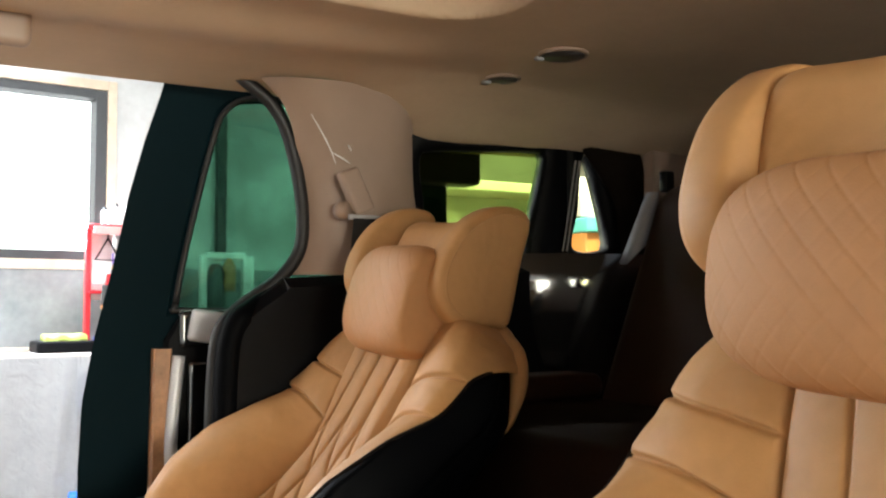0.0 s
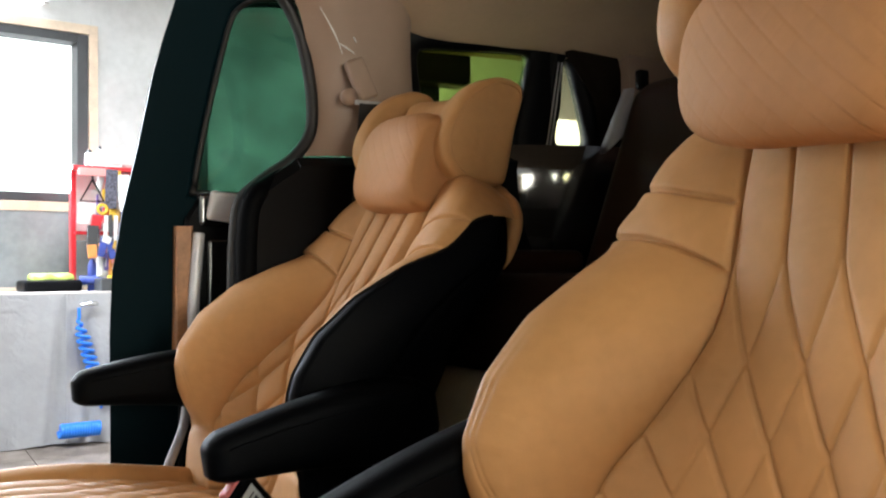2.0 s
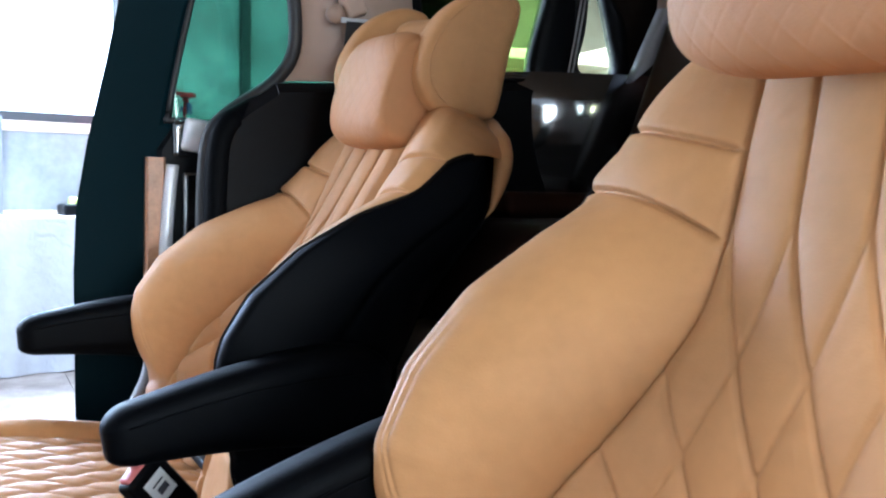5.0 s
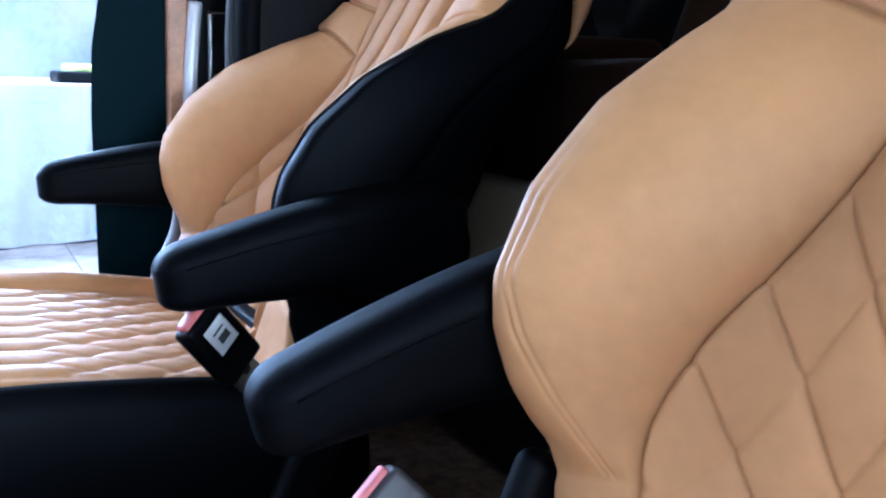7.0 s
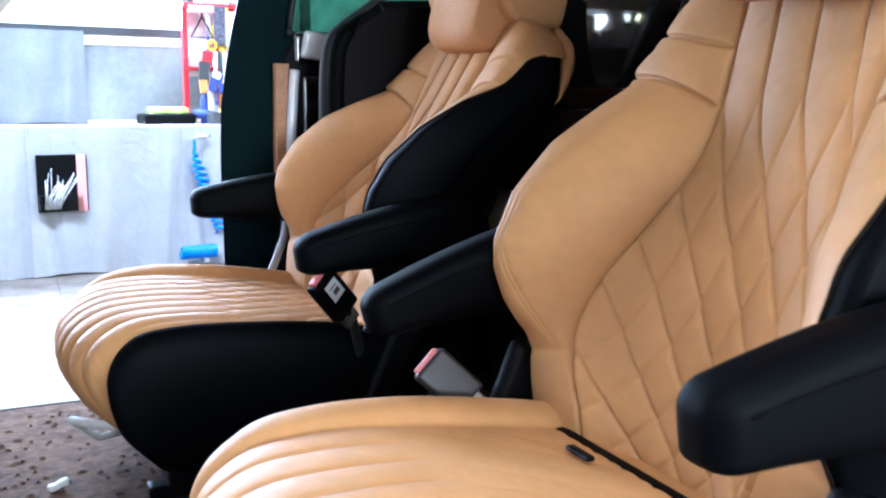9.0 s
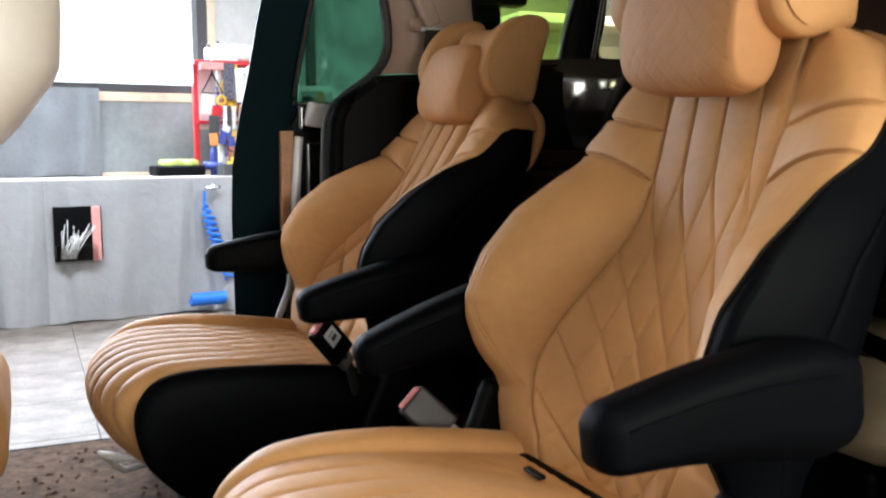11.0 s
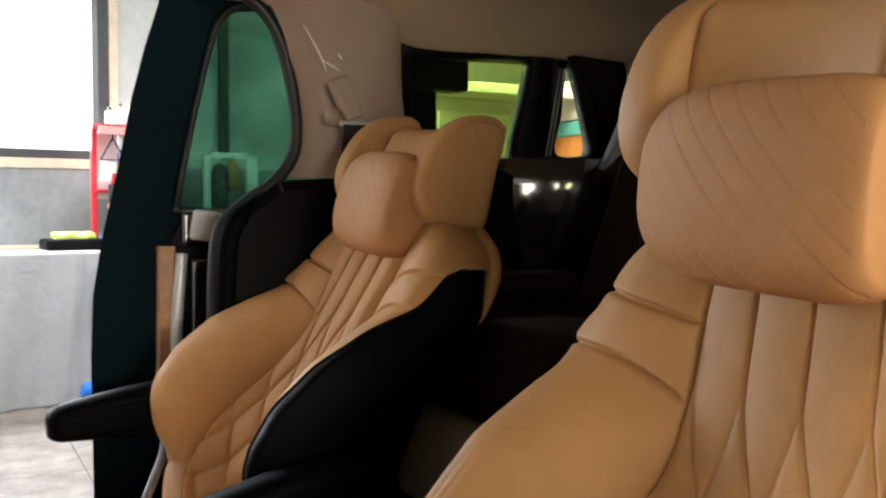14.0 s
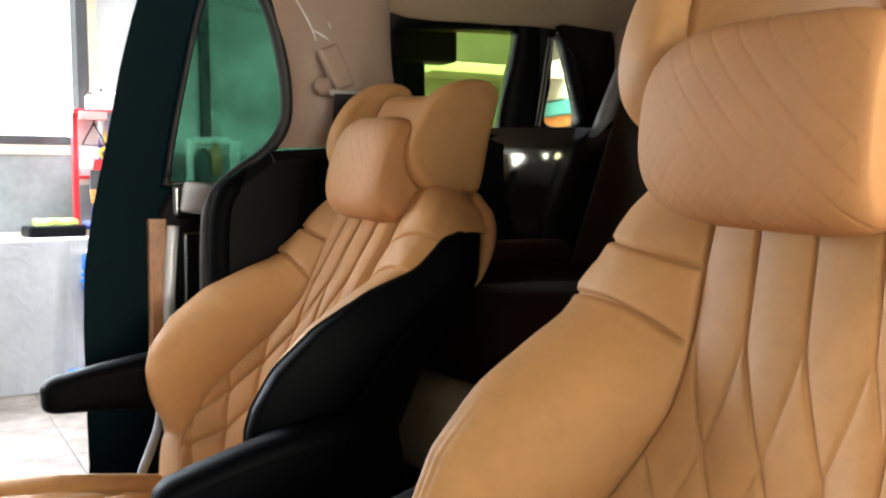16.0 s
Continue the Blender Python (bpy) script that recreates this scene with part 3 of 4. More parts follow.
def leaned(turn, along, out, over):
    """Moves a backrest: turned forward by degrees about its foot, shifted along itself, out from itself and across."""
    c, s = math.cos(radians(turn)), math.sin(radians(turn))
    U, W, O = Vector((SR, 0, CR)), Vector((-CR, 0, SR)), Vector((RX, 0, RZ))
    U2, W2, O2 = c * U + s * W, c * W - s * U, O + along * U + out * W + Vector((0, over, 0))
    a = Matrix(((U.x, 0, W.x, O.x), (0, 1, 0, O.y), (U.z, 0, W.z, O.z), (0, 0, 0, 1)))
    b = Matrix(((U2.x, 0, W2.x, O2.x), (0, 1, 0, O2.y), (U2.z, 0, W2.z, O2.z), (0, 0, 0, 1)))
    return b @ a.inverted()


def captain_chair(m, label, amp, head_at, arms, slide, flat, lean):
    """amp: how far the bolsters stand out, the quilting puffs, which way it runs and how worn its upper flutes are; lean: how the backrest is set; head_at: the head support's travel and tilt; slide: how far the cushion is run back; flat: how far its worn, smooth part reaches; arms: place across and dip of each armrest."""
    ch = thing("captain_chair", label, "seat", "captain chairs", m)
    back = [part("backrest", backrest_front(amp), TAN, ch, "tan quilted leather backrest with tall bolsters"), part("back_shell", back_shell(), BLACK, ch)]
    for s in (-1, 1):
        back.append(part("side_panel", side_panel(s, amp), BLACK, ch, "black leather flank"))
        back.append(part("piping", tube([piping_place(u, s, amp) for u in np.r_[np.linspace(-0.05, 0.52, 70), np.linspace(0.525, 0.539, 8)]], 0.0024, 6), DARKFELT, ch))
        back.append(part("shoulder_roll", shoulder_roll(s), TAN, ch, "tan leather roll round the shoulder"))
    for ob in back:
        ob.matrix_local = lean
    head = part("headrest", head_pad(0.014 if not slide else 0.0), TAN, ch, "tan leather head support with two wings")
    head.matrix_local = lean @ head_place(*head_at)
    for s in (-1, 1):
        wing = part("wing", soft_slab(WING, s * 0.108, s * 0.170, 0.014 * s, 0.008), TAN, head, "padded tan side wing")
        if s < 0:
            wing.location = (0.010, -0.020 if not slide else -0.004, 0.006)
        if s > 0:
            part("wing_piping", tube([(HEADSCALE * (0.86 * p[1] - 0.004 + 0.06), HEADSCALE * 0.1725, HEADSCALE * (0.86 * p[0] + 0.098 - 0.58)) for p in WING[4:42]], 0.0012, 6), TAN, head)
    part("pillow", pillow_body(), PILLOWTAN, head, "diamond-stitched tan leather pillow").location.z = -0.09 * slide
    pad = part("cushion", cushion_top(flat), TAN, ch, "tan fluted leather seat cushion")
    wide = 0.16 * slide
    pad.location, pad.scale.y = (slide, -wide, -0.34 * slide), 1 + wide * 4.2
    for s in (-1, 1):
        part("valance", cushion_side(s), BLACK, ch, "black leather cushion side").location = (slide, -1.7 * wide if s < 0 else 0, -0.36 * slide)
    part("seat_base", rbox((-0.36, 0, 0.075), (0.44, 0.40, 0.15), 0.02, 3), PLASTIC, ch, "black plastic seat base")
    # shade in the open gap, modelled as a black strip
    part("gap_strip", rbox((-0.219 + slide * 0.45, -0.015, 0.716 - 0.62 * slide - FLOOR), (0.022, 0.47 - 0.8 * slide, 0.016), 0.005, 2), BLACK, ch, "black strip standing in for the dark gap between cushion and backrest")
    if slide:
        for y in (0.055, -0.20):
            part("anchor_slot", rbox((-0.232, y, 0.693 - FLOOR), (0.012, 0.044, 0.006), 0.003, 2), PLASTIC, ch, "black anchor slot in the cushion")
    for y, dip, dx in arms:
        arm = part("armrest", armrest(), BLACK, ch, "black leather padded armrest")
        arm.matrix_local = pose(-0.085 + dx, y, 0.886 - FLOOR, 0, -dip, 0)
        part("stitching", arm_seam(), BLACK, arm)
        arm.scale.x = 0.93 if dx < -0.011 and slide else 1.0
    for s in (-1, 1):
        part("hinge_cover", rbox((0, 0, 0), (0.058, 0.03, 0.22), 0.0145, 4), PLASTIC, ch).matrix_local = pose(-0.215, s * 0.262, 0.66 - FLOOR, 0, 22, 0)
        part("floor_rail", rbox((-0.36, s * 0.17, 0.012), (0.50, 0.04, 0.024), 0.006, 2), PLASTIC, ch)
    if not slide:
        part("recline_lever", tube(smooth_line([(-0.165, -0.20, 0.345), (-0.187, -0.215, 0.318), (-0.225, -0.245, 0.300), (-0.275, -0.285, 0.270)], 6), 0.010, 8, 0.5), GREYPL, ch, "dark grey recline lever")
        # steel bar; its bright highlight is put in as white colour
        part("latch_bar", join(tube([(-0.58, -0.07, 0.075), (-0.715, -0.06, 0.112), (-0.665, 0.06, 0.035), (-0.56, 0.06, 0.05)], 0.007, 8), tube([(-0.69, 0.0, 0.074), (-0.58, 0.0, 0.09)], 0.006, 8)), WHITE, ch, "steel slide bar coloured white for its highlight")
    return ch


captain_chair(pose(0, 0.45, FLOOR), "tan quilted leather captain chair beside the open sliding door", (1.0, 1.0, 0.0115, -1, 0.0), (0.014, -0.021, 0.171, -0.003), ((-0.310, 9, 0), (0.295, 4, -0.05)), 0.0, -0.06, Matrix.Identity(4))
captain_chair(pose(0, -0.45, FLOOR), "tan quilted leather captain chair with black flanks and armrests", (1.0, 1.0, 0.0056, 1, 0.45), (0.010, 0.024, 0.20, 0.013), ((-0.310, 6, -0.012), (0.300, 15, 0)), 0.075, 0.30, leaned(10.5, 0.016, -0.092, 0.01))


def buckle(m, label, mat):
    b = thing("belt_buckle", label, "seat belt buckle", "belt buckles", m)
    part("housing", rbox((0, 0, 0.035), (0.026, 0.052, 0.075), 0.006, 3), mat, b)
    part("release_button", rbox((0, 0, 0.0735), (0.016, 0.040, 0.008), 0.003, 2), RELEASE, b, "faded red release button")
    lab = part("sticker", rbox((-0.0135, 0, 0.045), (0.001, 0.028, 0.030), 0.0004, 1), PAPER, b, "pale printed sticker")
    part("print", join(box(-0.0146, -0.0142, -0.008, 0.006, 0.038, 0.046, 0.0001), box(-0.0146, -0.0142, -0.008, 0.008, 0.050, 0.052, 0.0001)), DARKBAR, lab)
    part("stalk", tube(smooth_line([(0, 0, 0), (0.008, 0, -0.03), (0.03, 0, -0.07), (0.06, 0, -0.12)], 5), 0.011, 10, 0.5), WEB, b)
    part("anchor", rbox((0.004, 0, -0.012), (0.014, 0.032, 0.028), 0.004, 2), STEEL, b)
    return b


def turned(x, y, z, up, across):
    """A pose from a place and two directions: local z and, as near as may be, local y."""
    Z = Vector(up).normalized()
    X = Vector(across).cross(Z).normalized()
    Y = Z.cross(X)
    return Matrix(((X.x, Y.x, Z.x, x), (X.y, Y.y, Z.y, y), (X.z, Y.z, Z.z, z), (0, 0, 0, 1)))


buckle(turned(-0.318, 0.142, 0.752, (-0.62, -0.12, 0.77), (-0.70, -0.45, -0.6)), "black belt buckle with faded red button beside the far chair", PLASTIC)
buckle(turned(-0.2585, -0.172, 0.692, (-0.66, 0.30, 0.68), (0.70, 0.10, 0.70)), "dark grey belt buckle with steel anchor between the chairs", GREYPL)

# ---- the vehicle ----
YW = 0.72  # the inner face of the far side
car_floor = structure("floor", box(-2.2, 2.4, -0.88, 0.88, 0.40, FLOOR - 0.004), CARPET, "brown speckled carpet on the vehicle floor")
van = thing("minivan", "dark green minivan with its sliding doors open", "car", m=pose(0, 0, 0))


def body(name, geo, mat, label="", smooth=False):
    return part(name, geo, mat, van, label, smooth)


for s in (-1, 1):
    body("door_sill", rbox((-0.4, s * 0.895, 0.352), (3.6, 0.05, 0.16), 0.02, 3), DARKFELT, "dark felt-covered sill", True)
body("underbody", box(-2.4, 2.4, -0.86, 0.86, 0.22, 0.398), PLASTIC)


side_drop = table([-0.05, 0.05, 0.14, 0.22, 0.30, 0.60, 1.0], [0.006, 0.016, 0.060, 0.128, 0.138, 0.112, 0.10])


def roof():
    """The headlining: nearly flat, turned down at both sides, with a rounded well for the sunroof."""
    xs = sorted(set(np.round(np.r_[np.linspace(-1.6, 2.4, 61), np.arange(-0.06, 0.15, 0.006)], 4)))
    ys = sorted(set(np.round(np.r_[np.linspace(-0.84, 0.84, 61), np.arange(0.17, 0.32, 0.006), -np.arange(0.17, 0.32, 0.006)], 4)))
    rows = []
    for x in xs:
        row = []
        for y in ys:
            a = min(0.72, max(0, (abs(y) - 0.52) / 0.32))
            z = 1.652 - side_drop(x) * a**1.4 - 0.02 * max(0, (x - 0.6) / 1.0) - 0.03 * max(0, (x - 0.1) / 1) ** 2
            z -= 0.016 * math.exp(-(((abs(y) - 0.455) / 0.06) ** 2)) * min(1, max(0, (0.20 - x) / 0.3))
            out = math.hypot(max(0, x), max(0, abs(y) - 0.168)) - 0.095
            if out > 0:
                z -= 0.007 * math.exp(-((out / 0.06) ** 2))
            else:
                z += min(0.03, -out * 3 - 0.007) if -out > 0.003 else -0.005
            row.append((x, y, z))
        rows.append(row)
    return sheet(rows)


body("headlining", roof(), HEADLINER, "beige woven headlining", True)
body("roof_skin", box(-1.7, 2.4, -0.86, 0.86, 1.755, 1.77), PAINT)
# opening's rear edge on the far side, seen from inside
EDGE = smooth_line([(-0.16, 1.690), (-0.125, 1.668), (-0.090, 1.642), (-0.050, 1.612), (-0.020, 1.56), (0.0, 1.485), (0.010, 1.41), (0.004, 1.345), (-0.034, 1.293), (-0.105, 1.242), (-0.142, 1.20), (-0.152, 1.13), (-0.155, 1.0), (-0.155, 0.7), (-0.155, 0.42)], 6)
for s in (-1, 1):
    body("weatherstrip", tube([(p[0] + (0.0 if s > 0 else 0.20), s * 0.760, p[1]) for p in EDGE], 0.013, 8), RUBBER, "", True)
up = [p for p in EDGE if p[1] >= 1.298 and p[0] > -0.13]
low = [p for p in EDGE if p[1] <= 1.298]


def pillar_sheet(s):
    """The beige pillar trim: a shell that bows in towards the cabin."""
    rows = []
    for k in range(25):
        z = 1.30 + 0.345 * k / 24
        xl = np.interp(z, [p[1] for p in reversed(up)], [p[0] for p in reversed(up)]) + 0.004
        xr = 0.285 - 0.22 * (z - 1.30) + 0.03 * max(0, (z - 1.56) / 0.07) ** 2
        row = []
        for j in range(21):
            q = j / 20
            bow = 0.045 * (1 - (2 * q - 1) ** 4) + 0.012 * math.exp(-(((q - 0.52) / 0.16) ** 2)) * min(1, max(0, (1.50 - z) / 0.06))
            lean = 0.05 * max(0, (z - 1.45) / 0.18) ** 1.5
            row.append((xl + (xr - xl) * q, s * (0.765 - bow - lean), z))
        rows.append(row)
    return sheet(rows)


for s in (-1, 1):
    body("pillar_trim", moved(pillar_sheet(s), Matrix.Translation((0.0 if s > 0 else 0.20, 0, 0))), BEIGE, "beige moulded pillar trim", True)
    trim = [(p[0] + (0.0 if s > 0 else 0.20), p[1]) for p in low] + [(0.95, 0.42), (0.95, 1.335), (0.62, 1.34), (0.30, 1.315)]
    body("lower_trim", slab([(x, z) for x, z in trim], s * 0.80, s * (0.715 if s > 0 else 0.77), 0.018), PLASTIC if s > 0 else BEIGE, "moulded lower side trim")
body("roll_edge", tube([(p[0] + 0.018, 0.735 + 0.02 * max(0, 1 - k / 9), p[1]) for k, p in enumerate(low)], [0.004 + 0.020 * min(1, k / 9) for k in range(len(low))], 12), BLACK, "padded black trim edge", True)


def gloss_panel():
    """A glossy panel that bulges towards the cabin, most of all just under the window."""
    rows = []
    for i in range(31):
        x = 0.34 + 0.46 * i / 30
        rows.append([(x, 0.735 - 0.34 * (x - 0.40) + (x - 0.58) ** 2 / 1.1 + (z - 1.285) ** 2 / (1.6 if z < 1.285 else 0.4), z) for z in np.linspace(1.0, 1.35, 25)])
    return sheet(rows)


body("quarter_trim", gloss_panel(), GLOSS, "glossy black quarter panel trim", True)
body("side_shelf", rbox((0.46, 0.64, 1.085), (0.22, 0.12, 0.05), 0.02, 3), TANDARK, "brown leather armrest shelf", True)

# quarter windows: a wide pane, a black divider and a narrow pane behind it
W1 = smooth_line([(0.275, 1.345), (0.45, 1.345), (0.50, 1.35), (0.512, 1.40), (0.552, 1.552), (0.54, 1.569), (0.40, 1.561), (0.275, 1.550), (0.25, 1.530), (0.258, 1.45)], 5, True)
W2 = smooth_line([(0.618, 1.367), (0.705, 1.362), (0.722, 1.385), (0.705, 1.46), (0.675, 1.558), (0.66, 1.573), (0.648, 1.553), (0.635, 1.45)], 5, True)
for s in (-1, 1):
    qa = thing("quarter_window", "yellow-green tinted quarter window in a black frame", "window", "quarter windows")
    part("frame", ring_plate([(0.20, 1.30), (0.604, 1.30), (0.604, 1.66), (0.20, 1.66)], W1, (0.41, 1.46), s * 0.79, s * 0.745, 80), PLASTIC, qa)
    part("pane", slab(W1, s * 0.775, s * 0.771, 0.001), SIDEGLASS if s > 0 else CLEARGLASS, qa, smooth=False).visible_shadow = False
    qb = thing("quarter_window", "narrow pale yellow rear quarter window in a black frame", "window", "quarter windows")
    part("frame", ring_plate([(0.604, 1.30), (0.98, 1.30), (0.98, 1.66), (0.604, 1.66)], W2, (0.667, 1.46), s * 0.79, s * 0.745, 80), PLASTIC, qb)
    part("pane", slab(W2, s * 0.775, s * 0.771, 0.001), PALEGLASS, qb, smooth=False).visible_shadow = False
for s in (-1, 1):
    body("rear_pillar", slab(smooth_line([(0.64, 1.575), (0.645, 1.615), (0.70, 1.64), (0.78, 1.63), (0.815, 1.54), (0.85, 1.46), (0.83, 1.36), (0.757, 1.345), (0.74, 1.38), (0.717, 1.48)], 4, True), s * 0.743, s * 0.722, 0.012), DARKFELT, "dark rear pillar cover", True)
for dx in (0.0, 0.010):
    body("window_bead", tube(smooth_line([(0.598 - dx, 0.741, 1.358), (0.611 - dx, 0.741, 1.42), (0.624 - dx, 0.741, 1.49), (0.636 - dx, 0.741, 1.555)], 5), 0.0022, 6), GREYTRIM, "thin grey bead beside the narrow window", True)
body("window_lip", tube(smooth_line([(0.34, 0.735, 1.330), (0.50, 0.732, 1.336), (0.66, 0.730, 1.346), (0.76, 0.728, 1.352)], 5), 0.007, 8), GLOSS, "glossy black lip under the quarter windows", True)
body("tailgate_trim", slab([(0.80, 1.36), (1.6, 1.36), (1.6, 1.64), (0.80, 1.64)], 0.74, 0.70, 0.02), BEIGE, "beige rear trim")
# rear window out of view, opened to let fill light reach the headlining
body("tailgate", join(box(1.95, 2.0, -0.86, 0.86, 0.42, 1.08), box(1.95, 2.0, -0.86, 0.86, 1.66, 1.76), box(1.95, 2.0, -0.86, -0.72, 1.08, 1.66), box(1.95, 2.0, 0.72, 0.86, 1.08, 1.66)), BEIGE, "beige tailgate lining round the rear window")
body("rear_window", box(1.97, 1.975, -0.72, 0.72, 1.08, 1.66), CLEARGLASS).visible_shadow = False
for s in (-1, 1):
    body("rear_side", box(0.96, 2.0, s * 0.80 - 0.02, s * 0.80 + 0.02, 0.42, 1.76), BEIGE)

# seat belt on the far pillar
belt = thing("seat_belt", "black seat belt hanging from a beige pillar guide", "seat belt")
part("guide", rbox((0, 0, 0), (0.040, 0.026, 0.085), 0.007, 4), BEIGE, belt, "beige plastic belt guide").matrix_local = pose(0.082, 0.682, 1.450, -6, -22, 0)
part("bolt_cover", moved(tube([(0, 0, 0), (0, -0.02, 0)], 0.016, 16), Matrix.Translation((0.060, 0.70, 1.415))), BEIGE, belt)
part("tongue_plate", rbox((0.095, 0.672, 1.402), (0.062, 0.006, 0.010), 0.002, 2), SATIN, belt)
part("webbing", sheet([[(0.072 - 0.05 * k, 0.668 + 0.008 * math.sin(k * 3), 1.40 - 0.62 * k), (0.122 - 0.03 * k, 0.664 + 0.008 * math.sin(k * 3), 1.40 - 0.62 * k)] for k in np.linspace(0, 1, 12)]), WEB, belt)

belt_b = thing("seat_belt", "black seat belt with chrome tongue on the rear bench", "seat belt")
part("tongue_plate", rbox((0, 0, 0), (0.012, 0.060, 0.026), 0.004, 2), CHROME, belt_b).matrix_local = pose(0.105, -0.62, 0.872, 12, 0, 0)
part("webbing", rbox((0.11, -0.45, 0.862), (0.010, 0.34, 0.014), 0.003, 1), WEB, belt_b)

strap = thing("loose_strap", "pale grey belt strap hanging beside the far seat cushion", "strap")
part("webbing", tube(smooth_line([(-0.235, 0.790, 0.84), (-0.250, 0.760, 0.79), (-0.275, 0.722, 0.755), (-0.300, 0.705, 0.70), (-0.31, 0.70, 0.60), (-0.31, 0.70, 0.45)], 6), 0.009, 8, 0.4), GREYTRIM, strap)
# clear film shown only by its glints, modelled as thin white strips
film = thing("film_glint", "white strips for the glints on clear protective film on the pillar", "film")
part("strip", tube(smooth_line([(-0.002, 0.688, 1.585), (0.018, 0.688, 1.555), (0.036, 0.690, 1.525), (0.048, 0.694, 1.500)], 5), [0.0008 + 0.0018 * min(k, 15 - k) / 7 for k in range(16)], 6, 0.5), WHITE, film)
part("strip", tube(smooth_line([(0.038, 0.690, 1.520), (0.056, 0.690, 1.512), (0.074, 0.692, 1.503)], 5), [0.0008 + 0.0022 * min(k, 10 - k) / 5 for k in range(11)], 6, 0.5), WHITE, film)
part("strip", tube([(0.070, 0.688, 1.535), (0.076, 0.688, 1.525)], 0.0022, 6, 0.5), WHITE, film)

# the far sliding door, run back along the body
DOORY = 0.945
door = thing("sliding_door", "dark green sliding door standing open, tinted window", "car door")
DO = [(-0.185, 1.745), (-0.210, 1.65), (-0.238, 1.56), (-0.264, 1.46), (-0.290, 1.33), (-0.322, 1.19), (-0.342, 1.07), (-0.347, 0.95), (-0.345, 0.6), (-0.33, 0.34), (0.42, 0.34), (0.42, 1.745)]
DW = smooth_line([(-0.176, 1.25), (-0.148, 1.40), (-0.106, 1.575), (-0.082, 1.632), (-0.03, 1.662), (0.10, 1.672), (0.30, 1.672), (0.33, 1.66), (0.34, 1.45), (0.335, 1.26), (0.31, 1.238), (0.1, 1.236), (-0.16, 1.236)], 5, True)
part("door_skin", ring_plate(DO, DW, (0.06, 1.42), DOORY + 0.075, DOORY + 0.0, 320, 0.006, 0.10), PAINT, door, "dark green painted door frame", smooth=False)
part("window_seal", tube([(p[0], DOORY + 0.001, p[1]) for p in DW] + [(DW[0][0], DOORY + 0.001, DW[0][1])], 0.0065, 6), RUBBER, door)
part("window_pane", slab(DW, DOORY + 0.05, DOORY + 0.046, 0.001), DOORGLASS, door, "dark green tinted glass", smooth=False)
inner = [(-0.165, 1.235), (-0.20, 1.18), (-0.215, 0.9), (-0.215, 0.40), (0.40, 0.40), (0.40, 1.235)]
panel = part("door_panel", slab(inner, DOORY - 0.002, DOORY - 0.02, 0.008), PLASTIC, door, "black inner door panel", smooth=False)
part("wood_strip", slab([(-0.222, 1.165), (-0.188, 1.165), (-0.192, 0.90), (-0.226, 0.90)], DOORY - 0.004, DOORY - 0.03, 0.004), WOOD, panel, "wood-grain trim strip", smooth=False)
part("chrome_strip", tube(smooth_line([(-0.176, DOORY - 0.03, 1.150), (-0.184, DOORY - 0.036, 1.08), (-0.190, DOORY - 0.036, 0.99), (-0.186, DOORY - 0.03, 0.925)], 6), 0.012, 8), ZINC, panel, "satin silver door pull edge")
part("pull_cup", rbox((-0.125, DOORY - 0.022, 1.04), (0.07, 0.02, 0.20), 0.01, 3), GLOSS, panel)
part("pull_bar", rbox((-0.108, DOORY - 0.038, 1.05), (0.018, 0.014, 0.16), 0.006, 3), PLASTIC, panel)
part("release_handle", rbox((0, 0, 0), (0.066, 0.016, 0.062), 0.010, 3), ZINC, panel, "satin silver release handle").matrix_local = pose(-0.125, DOORY - 0.035, 1.205, 10, 8, 0)
part("window_ledge", rbox((0.09, DOORY - 0.008, 1.226), (0.52, 0.03, 0.022), 0.006, 2), GREYTRIM, panel, "grey ledge under the window")
part("handle_cup", rbox((-0.12, DOORY - 0.022, 1.20), (0.11, 0.018, 0.07), 0.01, 3), GLOSS, panel)
for k in range(3):
    part("bolt", moved(tube([(0, 0, 0), (0, -0.006, 0)], 0.007, 10), Matrix.Translation((-0.255, DOORY + 0.003, 0.62 - 0.07 * k))), STEEL, door)
part("rear_bracket", rbox((0.36, DOORY - 0.045, 1.556), (0.21, 0.07, 0.10), 0.012, 3), PLASTIC, door)

# roof rail of the far opening, grab handle, reading lamps
for s in (-1, 1):
    body("roof_rail", tube([(-1.6, s * 0.80, 1.70), (-0.6, s * 0.80, 1.70), (-0.2, s * 0.80, 1.70), (0.0, s * 0.79, 1.69), (0.9, s * 0.78, 1.66)], 0.034, 12, 0.9), HEADLINER, "beige roof rail trim", True)
grab = thing("grab_handle", "beige folding grab handle under the roof rail", "handle")
part("grip", rbox((-0.60, 0.540, 1.632), (0.25, 0.026, 0.056), 0.024, 5), BEIGE, grab)
for x in (-0.69, -0.51):
    part("mount", rbox((x, 0.565, 1.645), (0.04, 0.03, 0.03), 0.008, 3), BEIGE, grab)


def reading_lamp(x, y, r, label):
    z = 1.652 - 0.045 * max(0, (abs(y) - 0.60) / 0.24) ** 1.6 - 0.03 * max(0, (x - 0.1) / 1) ** 2
    lamp = thing("reading_lamp", label, "lamp", "ceiling fittings", pose(x, y, z - 0.001))
    part("lens", tube([(0, 0, 0.004), (0, 0, -0.004)], r + 0.004, 28), GREYPL, lamp, "dark unlit lens")
    part("ring", tube([(r * 1.12 * math.cos(q), r * 1.12 * math.sin(q), -0.001) for q in np.linspace(0, 6.2832, 33)], 0.004, 8), BEIGE, lamp, "beige plastic ring")
    part("switch", rbox((-r * 0.9, r * 0.7, -0.006), (0.016, 0.010, 0.006), 0.002, 2), SATIN, lamp)
    return lamp


